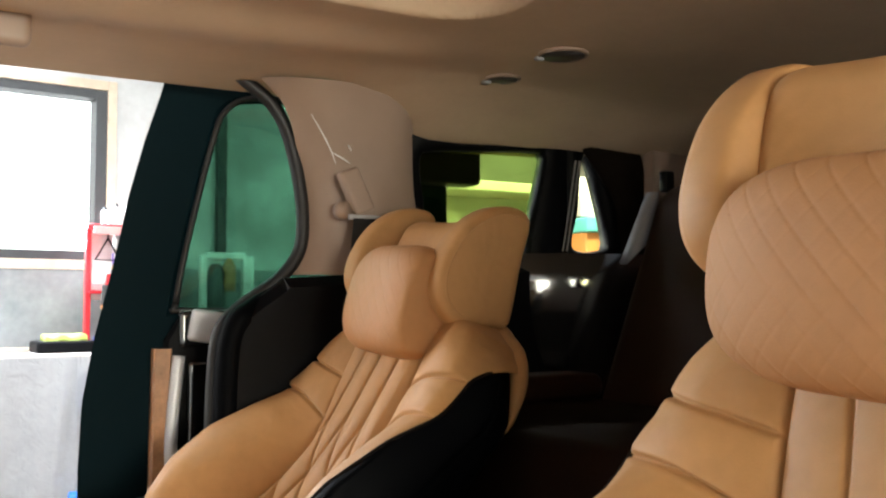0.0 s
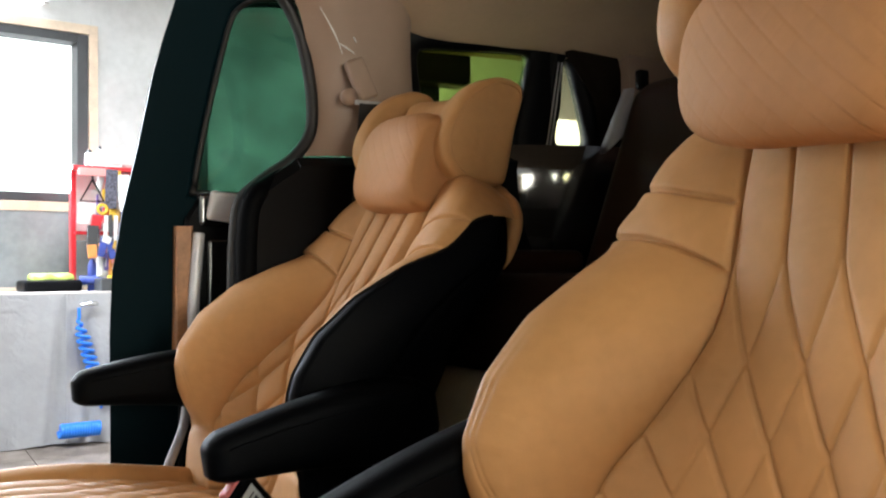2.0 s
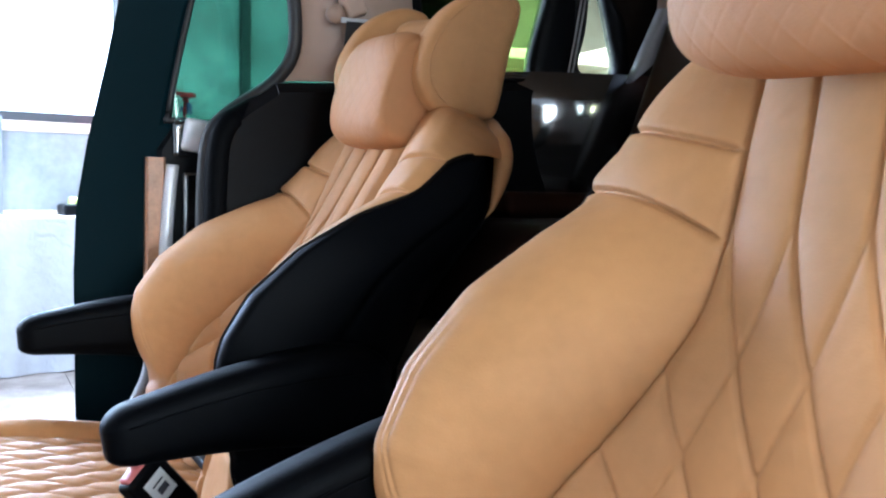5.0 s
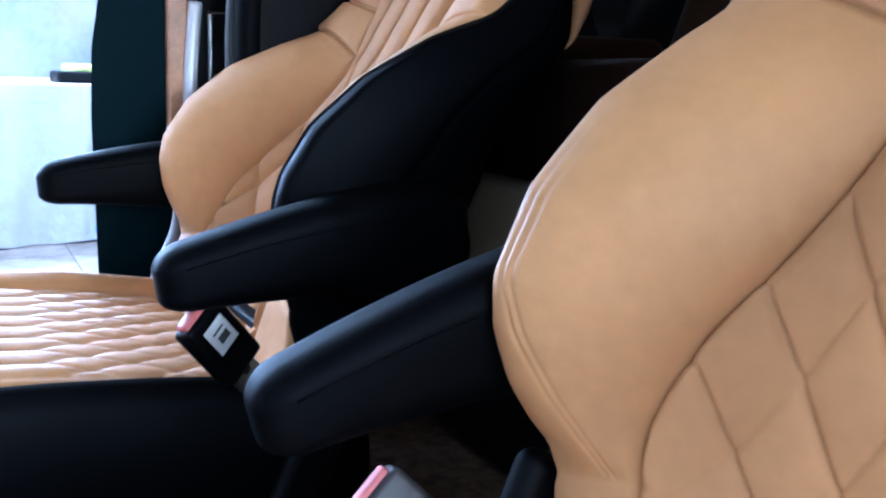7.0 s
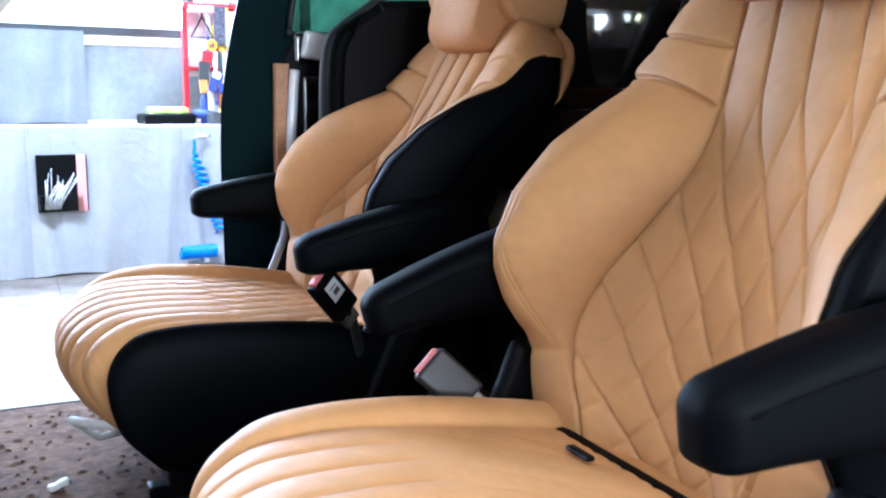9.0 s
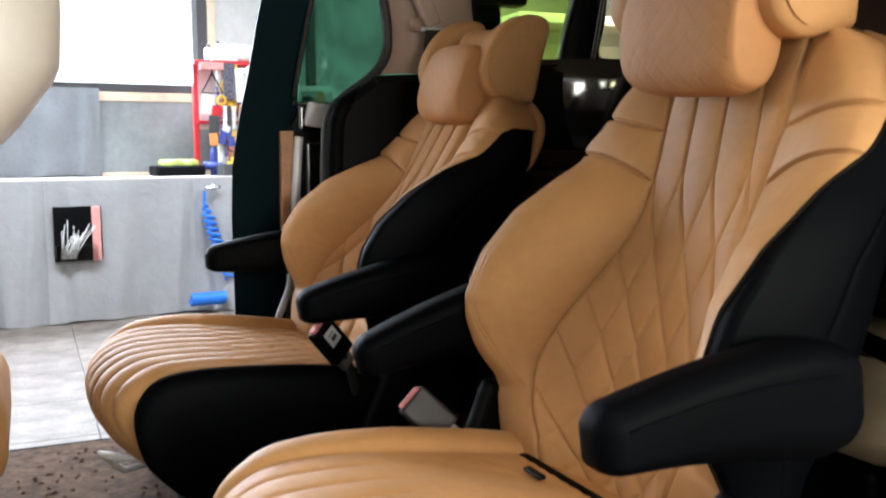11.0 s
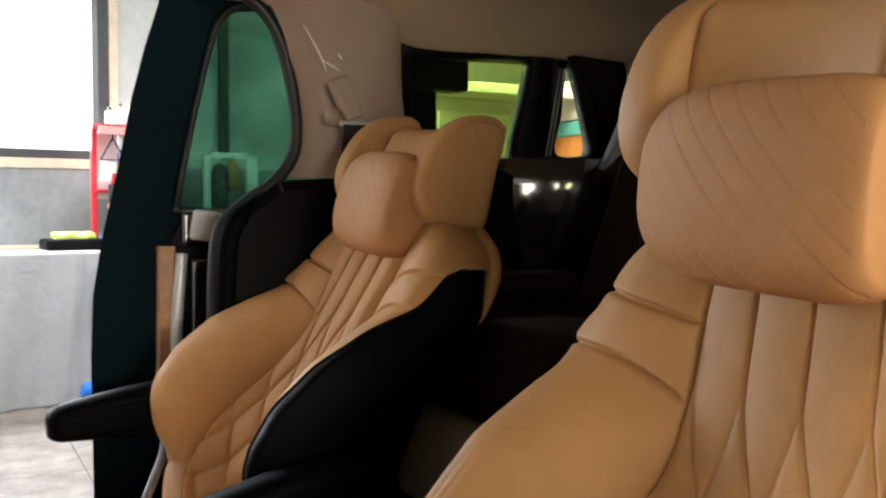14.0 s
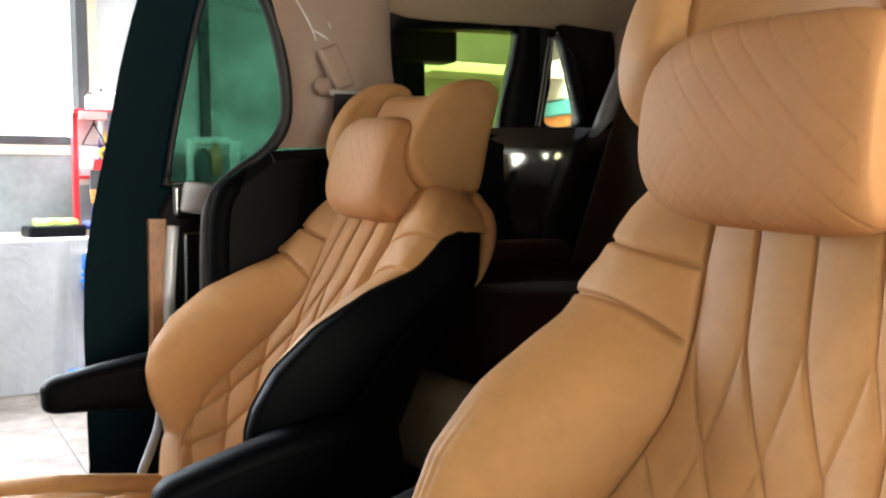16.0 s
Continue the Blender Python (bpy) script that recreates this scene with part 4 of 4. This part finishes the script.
reading_lamp(0.30, 0.345, 0.034, "round unlit reading lamp in the beige headlining")
reading_lamp(0.30, 0.525, 0.026, "small round air outlet in the beige headlining")


# third row
def bench_back(x, y0, y1, z0, z1):
    def shape(v):
        a, b, c = v
        return a + 0.39 * c, b, c
    return rbox((x, (y0 + y1) / 2, (z0 + z1) / 2), (0.15, y1 - y0, z1 - z0), 0.05, 5, shape)


third = thing("rear_bench", "dark brown leather third-row bench seat", "seat")
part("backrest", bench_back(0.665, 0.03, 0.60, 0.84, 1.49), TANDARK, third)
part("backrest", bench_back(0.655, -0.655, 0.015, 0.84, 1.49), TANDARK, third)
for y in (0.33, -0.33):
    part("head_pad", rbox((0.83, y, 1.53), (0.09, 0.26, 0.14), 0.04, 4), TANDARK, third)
part("belt_cover", slab([(0.705, 1.475), (0.722, 1.475), (0.712, 1.385), (0.635, 1.325), (0.655, 1.375)], 0.612, 0.585, 0.004), GREYTRIM, third, "pale grey plastic belt cover")
part("cushion", rbox((0.37, -0.01, 0.977), (0.50, 1.30, 0.17), 0.06, 5), SEATSHADE, third, "brown leather bench cushion, coloured near black for shade")
part("front_panel", rbox((0.26, -0.01, 0.795), (0.26, 1.24, 0.19), 0.05, 4), KHAKI, third, "beige moulded panel below the cushion")
part("base", rbox((0.36, -0.01, 0.57), (0.42, 1.16, 0.26), 0.02, 2), PLASTIC, third)
clip = thing("belt_hook", "small black belt hook on the rear bench", "hook")
part("hook", rbox((0.755, 0.60, 1.50), (0.03, 0.02, 0.045), 0.006, 2), PLASTIC, clip)

# the far front chair's back, seen when the camera steps out
front = thing("front_chair", "beige-backed front chair with tan leather flank", "seat")


def front_shell(v):
    a, b, c = v
    return a - 0.75 * max(0, -c - 0.16), b, c


part("back_shell", rbox((-0.865, 0.42, 1.42), (0.23, 0.52, 0.70), 0.10, 6, front_shell), CREAM, front, "beige moulded seat back shell")
part("cushion", rbox((-1.08, 0.46, 0.64), (0.43, 0.48, 0.20), 0.07, 5), TAN, front)
part("pole", rbox((-1.0, 0.46, 0.95), (0.14, 0.40, 0.5), 0.05, 3), BLACK, front)
part("base", rbox((-1.10, 0.46, 0.50), (0.36, 0.36, 0.16), 0.02, 2), PLASTIC, front)

scrap = thing("paper_scrap", "crumpled white paper scrap on the carpet", "litter")
part("paper", rbox((-0.74, 0.385, FLOOR + 0.006), (0.034, 0.017, 0.012), 0.005, 3, lambda v: (v[0], v[1], v[2] + 0.004 * math.sin(v[0] * 140))), PAPER, scrap)



def crumbs(count, seed):
    """Low rounded clumps of grit and matted pile."""
    rnd, V, F = random.Random(seed), [], []
    for _ in range(count):
        x, y, r = rnd.uniform(-1.15, -0.35), rnd.uniform(-0.1, 0.82), rnd.choice((0.002, 0.003, 0.003, 0.005))
        n, a, k = len(V), rnd.uniform(0, 1), rnd.uniform(0.6, 1.5)
        V.append((x, y, FLOOR + 0.15 * r))
        for lift, wide in ((0.08 * r, 0.65), (-0.0042, 1.9)):
            V += [(x + k * wide * r * math.cos(a + j * math.pi / 3) * rnd.uniform(0.75, 1.2), y + wide * r * math.sin(a + j * math.pi / 3) * rnd.uniform(0.75, 1.2), FLOOR + lift) for j in range(6)]
        F += [(n, n + 1 + j, n + 1 + (j + 1) % 6) for j in range(6)]
        F += [(n + 1 + j, n + 7 + j, n + 7 + (j + 1) % 6, n + 1 + (j + 1) % 6) for j in range(6)]
    return V, F


grit = new("carpet_grit", mesh_of("carpet_grit", *crumbs(420, 4), CARPET))
tagged(grit, "brown clumps of grit scattered over the vehicle carpet", "grit", kind="stuff")

# ---- the workshop ----
WALLM = pose(0, 5.29, 0, 0, 0, 6)  # the bench and the window wall stand a little askew to the vehicle


def at_wall(geo):
    return moved(geo, WALLM)


structure("ground", box(-7, 8, -7, 8, -0.06, -0.006), GROUT, "grey grout under the workshop tiles")
wy = 0.66
wx0, wx1, wz0, wz1 = -3.55, 0.50, 1.64, 2.72
for nm, g in (("wall_far", join(box(-5, wx0 - 0.10, wy, wy + 0.2, 0, 3.4), box(wx1 + 0.10, 7, wy, wy + 0.2, 0, 3.4), box(wx0 - 0.10, wx1 + 0.10, wy, wy + 0.2, 0, wz0 - 0.1), box(wx0 - 0.1, wx1 + 0.1, wy, wy + 0.2, wz1 + 0.1, 3.4))),):
    structure(nm, at_wall(g), WALL, "grey plastered workshop wall")
structure("wall_side", box(6.6, 6.8, -3.4, 6.6, 0, 3.4), WALL, "grey plastered workshop wall")
# opening out of view, added for the front fill lamp
structure("wall_front", join(box(-4.4, -4.2, -3.4, 1.6, 0, 3.4), box(-4.4, -4.2, 4.6, 6.0, 0, 3.4), box(-4.4, -4.2, 1.6, 4.6, 2.7, 3.4)), WALL, "grey plastered workshop wall with an unseen opening for the front fill")
# window out of view, opened for the side fill lamp
structure("wall_back", join(box(-4.4, -0.8, -3.4, -3.2, 0, 3.4), box(-0.8, 1.5, -3.4, -3.2, 0, 0.9), box(-0.8, 1.5, -3.4, -3.2, 1.8, 3.4), box(1.5, 6.8, -3.4, -3.2, 0, 3.4)), WALL, "grey plastered workshop wall with an unseen opening for the side fill")
structure("ceiling", box(-6.4, 7, -5.4, 7, 3.4, 3.5), WALL, "grey workshop ceiling")
structure("wainscot", at_wall(box(-2.4, 3.0, wy - 0.02, wy - 0.002, 0.97, 1.53)), WAINSCOT, "dark smeared wall panel behind the bench")

win = structure("window_1", at_wall(box(wx0, wx1, wy + 0.12, wy + 0.125, wz0, wz1)), CLEARGLASS, "bright overexposed workshop window")
win.visible_shadow = False
for nm, g in (("sash", box(wx1 - 0.0, wx1 + 0.075, wy - 0.02, wy + 0.14, wz0 - 0.06, wz1 + 0.06)), ("sash", box(wx0 - 0.075, wx0, wy - 0.02, wy + 0.14, wz0 - 0.06, wz1 + 0.06)),
              ("sash", box(wx0, wx1, wy - 0.02, wy + 0.14, wz1, wz1 + 0.06)), ("sash", box(wx0, wx1, wy - 0.02, wy + 0.14, wz0 - 0.06, wz0))):
    part(nm, at_wall(g), FRAMEGREY, win, "dark grey window frame", smooth=False)
for g in (box(wx1 + 0.077, wx1 + 0.14, wy - 0.03, wy + 0.02, wz0 - 0.13, wz1 + 0.13), box(wx0 - 0.14, wx0 - 0.077, wy - 0.03, wy + 0.02, wz0 - 0.13, wz1 + 0.13),
          box(wx0 - 0.077, wx1 + 0.077, wy - 0.03, wy + 0.02, wz1 + 0.063, wz1 + 0.13), box(wx0 - 0.077, wx1 + 0.077, wy - 0.035, wy + 0.02, wz0 - 0.13, wz0 - 0.063)):
    part("casing", at_wall(g), PINE, win, "pale wooden casing", smooth=False)
# glowing panel out of view, added for light and reflections in the quarter trim
structure("backdrop_2", box(-1.2, 2.2, -4.22, -4.2, 0.6, 3.0), NEARGLOW, "unseen white glowing panel beyond the near wall opening")
structure("backdrop", at_wall(box(-5.5, 3, 1.6, 1.62, 0.8, 3.8)), SKYPANE, "white daylight outside the window")

tl = thing("tube_lamp", "lit fluorescent tube lamp above the window", "lamp", "tube lamps", WALLM)
part("batten", rbox((-0.35, wy - 0.05, 2.98), (1.3, 0.05, 0.05), 0.01, 2), WHITE, tl)
part("tube", tube([(-0.95, wy - 0.09, 2.95), (0.25, wy - 0.09, 2.95)], 0.018, 10), TUBE, tl, "glowing tube")

structure("trim_1", at_wall(box(-0.27, 3.0, wy - 0.05, wy - 0.022, 0.96, 0.985)), PINE, "pale strip along the back of the bench")
bench = thing("workbench", "long workbench with a pale top and grey curtain front", "workbench", m=WALLM)
part("worktop", rbox((0.3, 0.295, 0.935), (6.2, 0.73, 0.045), 0.006, 2), BENCHTOP, bench, "pale laminate top")
for x in (-2.6, -1.2, 0.2, 1.6, 3.0):
    part("leg", rbox((x, 0.30, 0.455), (0.05, 0.5, 0.91), 0.005, 1), STEEL, bench)


def curtain(x0, x1, z0, z1, seed):
    rnd = random.Random(seed)
    ph = [rnd.uniform(0, 6) for _ in range(5)]
    rows = []
    n = int((x1 - x0) / 0.02)
    for i in range(n + 1):
        x = x0 + (x1 - x0) * i / n
        row = []
        for k in range(49):
            q = k / 48
            y = 0.014 * math.sin(x * 7 + ph[0]) + 0.010 * math.sin(x * 17 + ph[1] + q) + q * (0.020 * math.sin(x * 5 + ph[2]) + 0.012 * math.sin(x * 23 + ph[3] + 2 * q)) + 0.008 * (1 - q) ** 3 * math.sin(x * 41 + ph[4])
            y += 0.030 * math.exp(-(((x - x0 - 0.10 - 0.05 * q) / 0.035) ** 2)) - 0.026 * math.exp(-(((x1 - x - 0.09 - 0.06 * q) / 0.04) ** 2)) - 0.004 * math.exp(-(((q - 0.085) / 0.012) ** 2))
            e = min(1, min(x - x0, x1 - x) / 0.05)
            row.append((x, -0.098 + y * (0.4 + 0.6 * e) * (0.3 + 1.1 * min(1, 2.5 * q)) - 0.02 * (1 - e), z1 + (z0 - z1) * q + 0.006 * q * math.sin(x * 9)))
        rows.append(row)
    return sheet(rows)


for a, b, sd in ((-2.8, -1.18, 1), (-1.2, -0.72, 2), (-0.74, 0.24, 3), (0.22, 0.62, 4), (0.60, 3.2, 5)):
    part("curtain", curtain(a, b, 0.012, 0.945, sd), CURTAIN, bench, "grey hanging fabric curtain")

hung = thing("hanging_cloth", "dark grey cloth hung on the wall above the bench", "cloth", m=WALLM)
part("cloth", moved(curtain(-1.25, -0.25, 0.965, 1.60, 9), Matrix.Translation((0, 0.70, 0))), CLOTH, hung)

FRONTM = WALLM @ Matrix.Translation((0, -0.055, 0))
pouch = thing("cable_tie_pouch", "black wall pouch full of white cable ties, pink strip", "pouch", m=FRONTM)
part("backing", rbox((-0.545, -0.075, 0.60), (0.30, 0.02, 0.36), 0.006, 2), PLASTIC, pouch)
part("strip", rbox((-0.432, -0.088, 0.60), (0.055, 0.008, 0.36), 0.003, 1), PINK, pouch, "pink edge strip")
part("pocket", rbox((-0.56, -0.095, 0.47), (0.26, 0.02, 0.12), 0.008, 2), CLEARGLASS, pouch, "clear pocket")
rng = random.Random(4)
for k in range(30):
    x0 = -0.665 + 0.10 * rng.random()
    a = rng.uniform(-0.05, 0.80)
    l = rng.uniform(0.13, 0.27) * (1 - 0.25 * a)
    part("cable_tie", tube([(x0, -0.092 - 0.004 * (k % 4), 0.44), (x0 + 0.4 * l * a, -0.095 - 0.004 * (k % 4), 0.44 + 0.5 * l), (x0 + l * a, -0.090 - 0.004 * (k % 4), 0.44 + l)], 0.0045, 5, 0.5), WHITE, pouch)

hose = thing("air_hose", "bright blue coiled air hose hanging from a bench tap", "hose", m=FRONTM)
coil = []
for k in range(360):
    q = k / 359
    x, z = 0.285 + 0.20 * max(0, q - 0.1) ** 1.2, 0.86 - 0.63 * q
    r = 0.004 + 0.034 * min(1, max(0, q - 0.12) * 6)
    a = 2 * math.pi * 15 * max(0, q - 0.1)
    coil.append((x + r * math.cos(a), -0.10 + r * math.sin(a) * 0.8, z))
part("coil", tube(coil, 0.0105, 6), BLUE, hose)
loop = []
for k in range(220):
    q = k / 219
    a = 2 * math.pi * 15 * q
    loop.append((0.40 - 0.24 * q, -0.15 + 0.03 * math.cos(a), 0.075 + 0.045 * (1 + math.sin(a)) * 0.8))
part("floor_coil", tube(loop, 0.012, 6), BLUE, hose)
part("tap", join(tube([(0.36, -0.05, 0.885), (0.36, -0.11, 0.885)], 0.014, 10), tube([(0.40, -0.10, 0.885), (0.30, -0.10, 0.875)], 0.012, 10)), CHROME, hose, "chrome air tap")


# tool rack and bench clutter
RACKM = WALLM @ Matrix.Translation((0.10, 0, 0.13))
rack = thing("tool_rack", "red metal tool rack crowded with small tools", "rack", m=RACKM)
for x in (0.29, 0.78):
    part("post", rbox((x, 0.36, 1.245), (0.035, 0.05, 0.83), 0.006, 2), RED, rack)
part("top_shelf", rbox((0.54, 0.36, 1.655), (0.56, 0.22, 0.03), 0.005, 2), RED, rack)
part("mid_shelf", rbox((0.54, 0.38, 1.22), (0.50, 0.16, 0.02), 0.004, 2), RED, rack)
part("back_board", rbox((0.54, 0.45, 1.40), (0.46, 0.012, 0.46), 0.003, 1), PAPER, rack)


def tool(name, label, cat, geo, mat, m=WALLM):
    ob = thing(name, label, cat, m=m)
    part("body", geo, mat, ob)
    return ob


hanger = thing("wire_hanger", "dark triangular wire hanger on the rack", "hanger", m=RACKM)
part("wire", tube([(0.385, 0.235, 1.60), (0.385, 0.235, 1.575), (0.305, 0.235, 1.43), (0.46, 0.235, 1.43), (0.385, 0.235, 1.575)], 0.007, 6), PLASTIC, hanger)
tool("paper_tag", "white paper tag hanging on the rack", "tag", moved(rbox((0, 0, 0), (0.11, 0.003, 0.14), 0.001, 1), pose(0.345, 0.222, 1.345, 0, 6, 0)), PAPER, RACKM)
rng = random.Random(11)
cols = [NAVY, WHITE, RED, YELLOW, PURPLE, NAVY, WHITE, PINK, GOLD, PAPER, ORANGE, PURPLE]
for k in range(45):
    x = 0.44 + 0.33 * (k % 9) / 8 + rng.uniform(-0.01, 0.01)
    z = (1.57, 1.46, 1.34, 1.10, 1.02)[k // 9 % 5] + rng.uniform(-0.03, 0.03)
    l = rng.uniform(0.07, 0.15)
    h = thing("hand_tool", "small hand tool hanging on the red rack", "tool", "rack tools", RACKM)
    part("grip", rbox((x, 0.24 + rng.uniform(0, 0.05), z), (rng.uniform(0.02, 0.045), 0.024, l), 0.008, 2), cols[rng.randrange(12)], h)
    part("shank", tube([(x, 0.25, z - l / 2), (x + rng.uniform(-0.01, 0.01), 0.25, z - l / 2 - 0.06)], 0.005, 6), STEEL, h)
for k, (x, hgt, r, mt) in enumerate([(0.40, 0.12, 0.03, WHITE), (0.47, 0.15, 0.022, WHITE), (0.53, 0.10, 0.03, PAPER), (0.70, 0.10, 0.035, WHITE)]):
    b = thing("bottle", "small pale plastic bottle on top of the rack", "bottle", "rack bottles", RACKM)
    part("body", tube([(x, 0.36, 1.671), (x, 0.36, 1.671 + hgt * 0.75), (x, 0.36, 1.671 + hgt * 0.85)], [r, r, r * 0.5], 14), mt, b)
    part("cap", tube([(x, 0.36, 1.671 + hgt * 0.85), (x, 0.36, 1.671 + hgt)], r * 0.5, 12), FRAMEGREY, b)
tool("crumpled_bag", "crumpled clear plastic bag on the rack", "bag", rbox((0.62, 0.36, 1.73), (0.26, 0.16, 0.12), 0.04, 5, lambda v: (v[0], v[1], v[2] + 0.02 * math.sin(v[0] * 70) * math.cos(v[1] * 60))), PAPER, RACKM)
tool("cardboard_box", "white open carton on top of the rack", "box", join(rbox((0.50, 0.29, 1.715), (0.20, 0.006, 0.09), 0.002, 1), rbox((0.403, 0.34, 1.715), (0.006, 0.10, 0.09), 0.002, 1), rbox((0.597, 0.34, 1.715), (0.006, 0.10, 0.09), 0.002, 1)), WHITE, RACKM)
PACKETS = [(0.38, 1.625, 0.18, 0.055, PINK, 0), (0.505, 1.515, 0.08, 0.27, SLATE, 2), (0.59, 1.49, 0.075, 0.25, WHITE, -3), (0.645, 1.52, 0.028, 0.19, WHITE, 14), (0.70, 1.47, 0.05, 0.14, PAPER, -8),
           (0.465, 1.25, 0.026, 0.17, WHITE, 2), (0.497, 1.25, 0.026, 0.18, FRAMEGREY, -2), (0.529, 1.25, 0.026, 0.17, WHITE, 1), (0.40, 1.29, 0.07, 0.09, RED, 10), (0.375, 1.19, 0.075, 0.15, FRAMEGREY, 3),
           (0.63, 1.28, 0.09, 0.11, WHITE, -12), (0.585, 1.27, 0.05, 0.15, ORANGE, 6), (0.70, 1.33, 0.09, 0.05, PURPLE, 18), (0.66, 1.39, 0.06, 0.05, PAPER, -20), (0.435, 1.12, 0.05, 0.13, NAVY, 12),
           (0.49, 1.10, 0.045, 0.12, NAVY, -14), (0.46, 1.17, 0.06, 0.05, PAPER, 25), (0.53, 1.13, 0.06, 0.06, GOLD, 20), (0.58, 1.10, 0.10, 0.05, GOLD, -15), (0.57, 1.17, 0.05, 0.05, GOLD, 40),
           (0.63, 1.06, 0.05, 0.12, PINK, -5), (0.70, 1.12, 0.07, 0.12, FRAMEGREY, 8), (0.36, 1.09, 0.06, 0.09, ORANGE, -4), (0.69, 1.22, 0.06, 0.07, PAPER, 12)]
for k, (x, z, w, h, mt, turn) in enumerate(PACKETS):
    tool("tool_packet", "small packet of parts hanging on the red rack", "packet", moved(rbox((0, 0, 0), (w, 0.016, h), 0.006, 2), pose(x, 0.225 - 0.003 * k, z, 0, turn, 0)), mt, RACKM)
for x, z, r, mt, what in ((0.67, 1.59, 0.038, WHITE, "white"), (0.44, 1.375, 0.03, YELLOW, "yellow")):
    tool("tape_roll", what + " roll of tape hanging on the rack", "tape", tube([(x + r * math.cos(q), 0.20, z + r * math.sin(q)) for q in np.linspace(0, 6.2832, 19)], 0.011, 8), mt, RACKM)
tray = thing("tray", "black shallow tray holding a lime cloth", "tray", m=WALLM)
part("rim", rbox((0.24, 0.36, 0.995), (0.36, 0.26, 0.075), 0.02, 3), PLASTIC, tray)
tool("lime_cloth", "crumpled lime green cloth in the tray", "cloth", rbox((0.25, 0.36, 1.045), (0.26, 0.18, 0.045), 0.015, 4, lambda v: (v[0], v[1], v[2] + 0.012 * math.sin(v[0] * 50 + v[1] * 40))), LIME)
tool("blue_bottle", "blue spray bottle lying on the bench", "bottle", tube([(0.42, 0.30, 1.03), (0.52, 0.26, 1.03), (0.56, 0.25, 1.03)], [0.03, 0.03, 0.012], 12), NAVY)
tool("grey_box", "dark open box of parts on the bench", "box", rbox((0.60, 0.14, 1.0), (0.22, 0.16, 0.085), 0.008, 2), FRAMEGREY)
for k in range(5):
    tool("yellow_fitting", "yellow plastic fitting on the bench", "fitting", tube([(0.56 + 0.03 * k, 0.10 + 0.02 * (k % 2), 0.96), (0.56 + 0.03 * k, 0.11, 1.06 + 0.03 * (k % 3))], [0.025, 0.018], 10), YELLOW)
for k in range(4):
    tool("spray_can", "blue and white spray can on the bench", "can", tube([(0.50 + 0.07 * k, 0.30, 0.958), (0.50 + 0.07 * k, 0.30, 1.13), (0.50 + 0.07 * k, 0.30, 1.17)], [0.03, 0.03, 0.012], 14), (NAVY, WHITE, RED, WHITE)[k])

post = thing("wall_conduit", "dark cable duct running down the workshop wall", "duct", m=WALLM)
part("duct", rbox((1.42, wy - 0.03, 2.5), (0.07, 0.06, 1.75), 0.005, 2), FRAMEGREY, post)
frame_s = thing("pale_frame", "pale metal frame standing on the bench", "frame", m=WALLM)
for x, w in ((1.20, 0.05), (1.54, 0.09)):
    part("upright", rbox((x, 0.40, 1.29), (w, 0.05, 0.66), 0.01, 2), WHITE, frame_s)
part("crossbar", rbox((1.37, 0.40, 1.62), (0.30, 0.04, 0.05), 0.01, 2), WHITE, frame_s)
tool("brown_bottle", "brown bottle hanging in the pale frame", "bottle", tube([(1.38, 0.36, 1.36), (1.38, 0.36, 1.54), (1.38, 0.36, 1.60)], [0.05, 0.05, 0.02], 12), WOOD)
tool("dark_canister", "dark canister standing on the bench", "canister", tube([(1.28, 0.36, 0.958), (1.28, 0.36, 1.50), (1.28, 0.36, 1.56)], [0.06, 0.06, 0.03], 14), FRAMEGREY)

# what stands beyond the rear of the vehicle
cab = thing("storage_cabinet", "pale painted storage cabinet against the wall", "cabinet", m=pose(2.55, 4.55, 0))
part("body", rbox((0.35, 0.30, 1.0), (1.1, 0.5, 2.0), 0.01, 2), PALE, cab)
part("ledge", rbox((0.35, 0.02, 2.03), (1.2, 0.62, 0.07), 0.01, 2), PALE, cab)
for k in range(2):
    part("drawer", rbox((0.35, 0.03, 1.84 - 0.16 * k), (1.0, 0.03, 0.12), 0.006, 2), PALE, cab)
brd = thing("stacked_boards", "orange and cyan boards stacked by the wall", "boards", m=pose(3.5, 4.3, 0))
part("orange_board", rbox((0.15, 0.15, 0.875), (0.6, 0.5, 1.75), 0.01, 1), ORANGE, brd)
part("cyan_board", rbox((0.15, 0.12, 1.80), (0.62, 0.5, 0.10), 0.01, 1), CYAN, brd)
part("pale_top", rbox((0.15, 0.20, 2.0), (0.60, 0.5, 0.28), 0.01, 1), PALE, brd)

# floor tiles, last
tile_mesh = mesh_of("tile", *rbox((0, 0, -0.003), (0.596, 0.596, 0.012), 0.002, 1), TILE, False)
fl = structure("pavement", box(-3.8, 3.8, 0.9, 6.6, -0.0058, -0.005), GROUT, "pale dirty workshop floor tiles")
for i in range(12):
    for j in range(9):
        ob = new("tile", tile_mesh)
        ob.parent = fl
        ob.matrix_world = pose(-3.3 + 0.6 * i, 0.95 + 0.6 * j, 0.0, 0, 0, 0)
rest_mesh = structure("floor_outer", join(box(-6, 6.5, -5, 0.6, -0.005, -0.001), box(-6, -3.62, 0.62, 6.5, -0.005, -0.001), box(3.62, 6.5, 0.62, 6.5, -0.005, -0.001)), TILE, "pale dirty workshop floor")
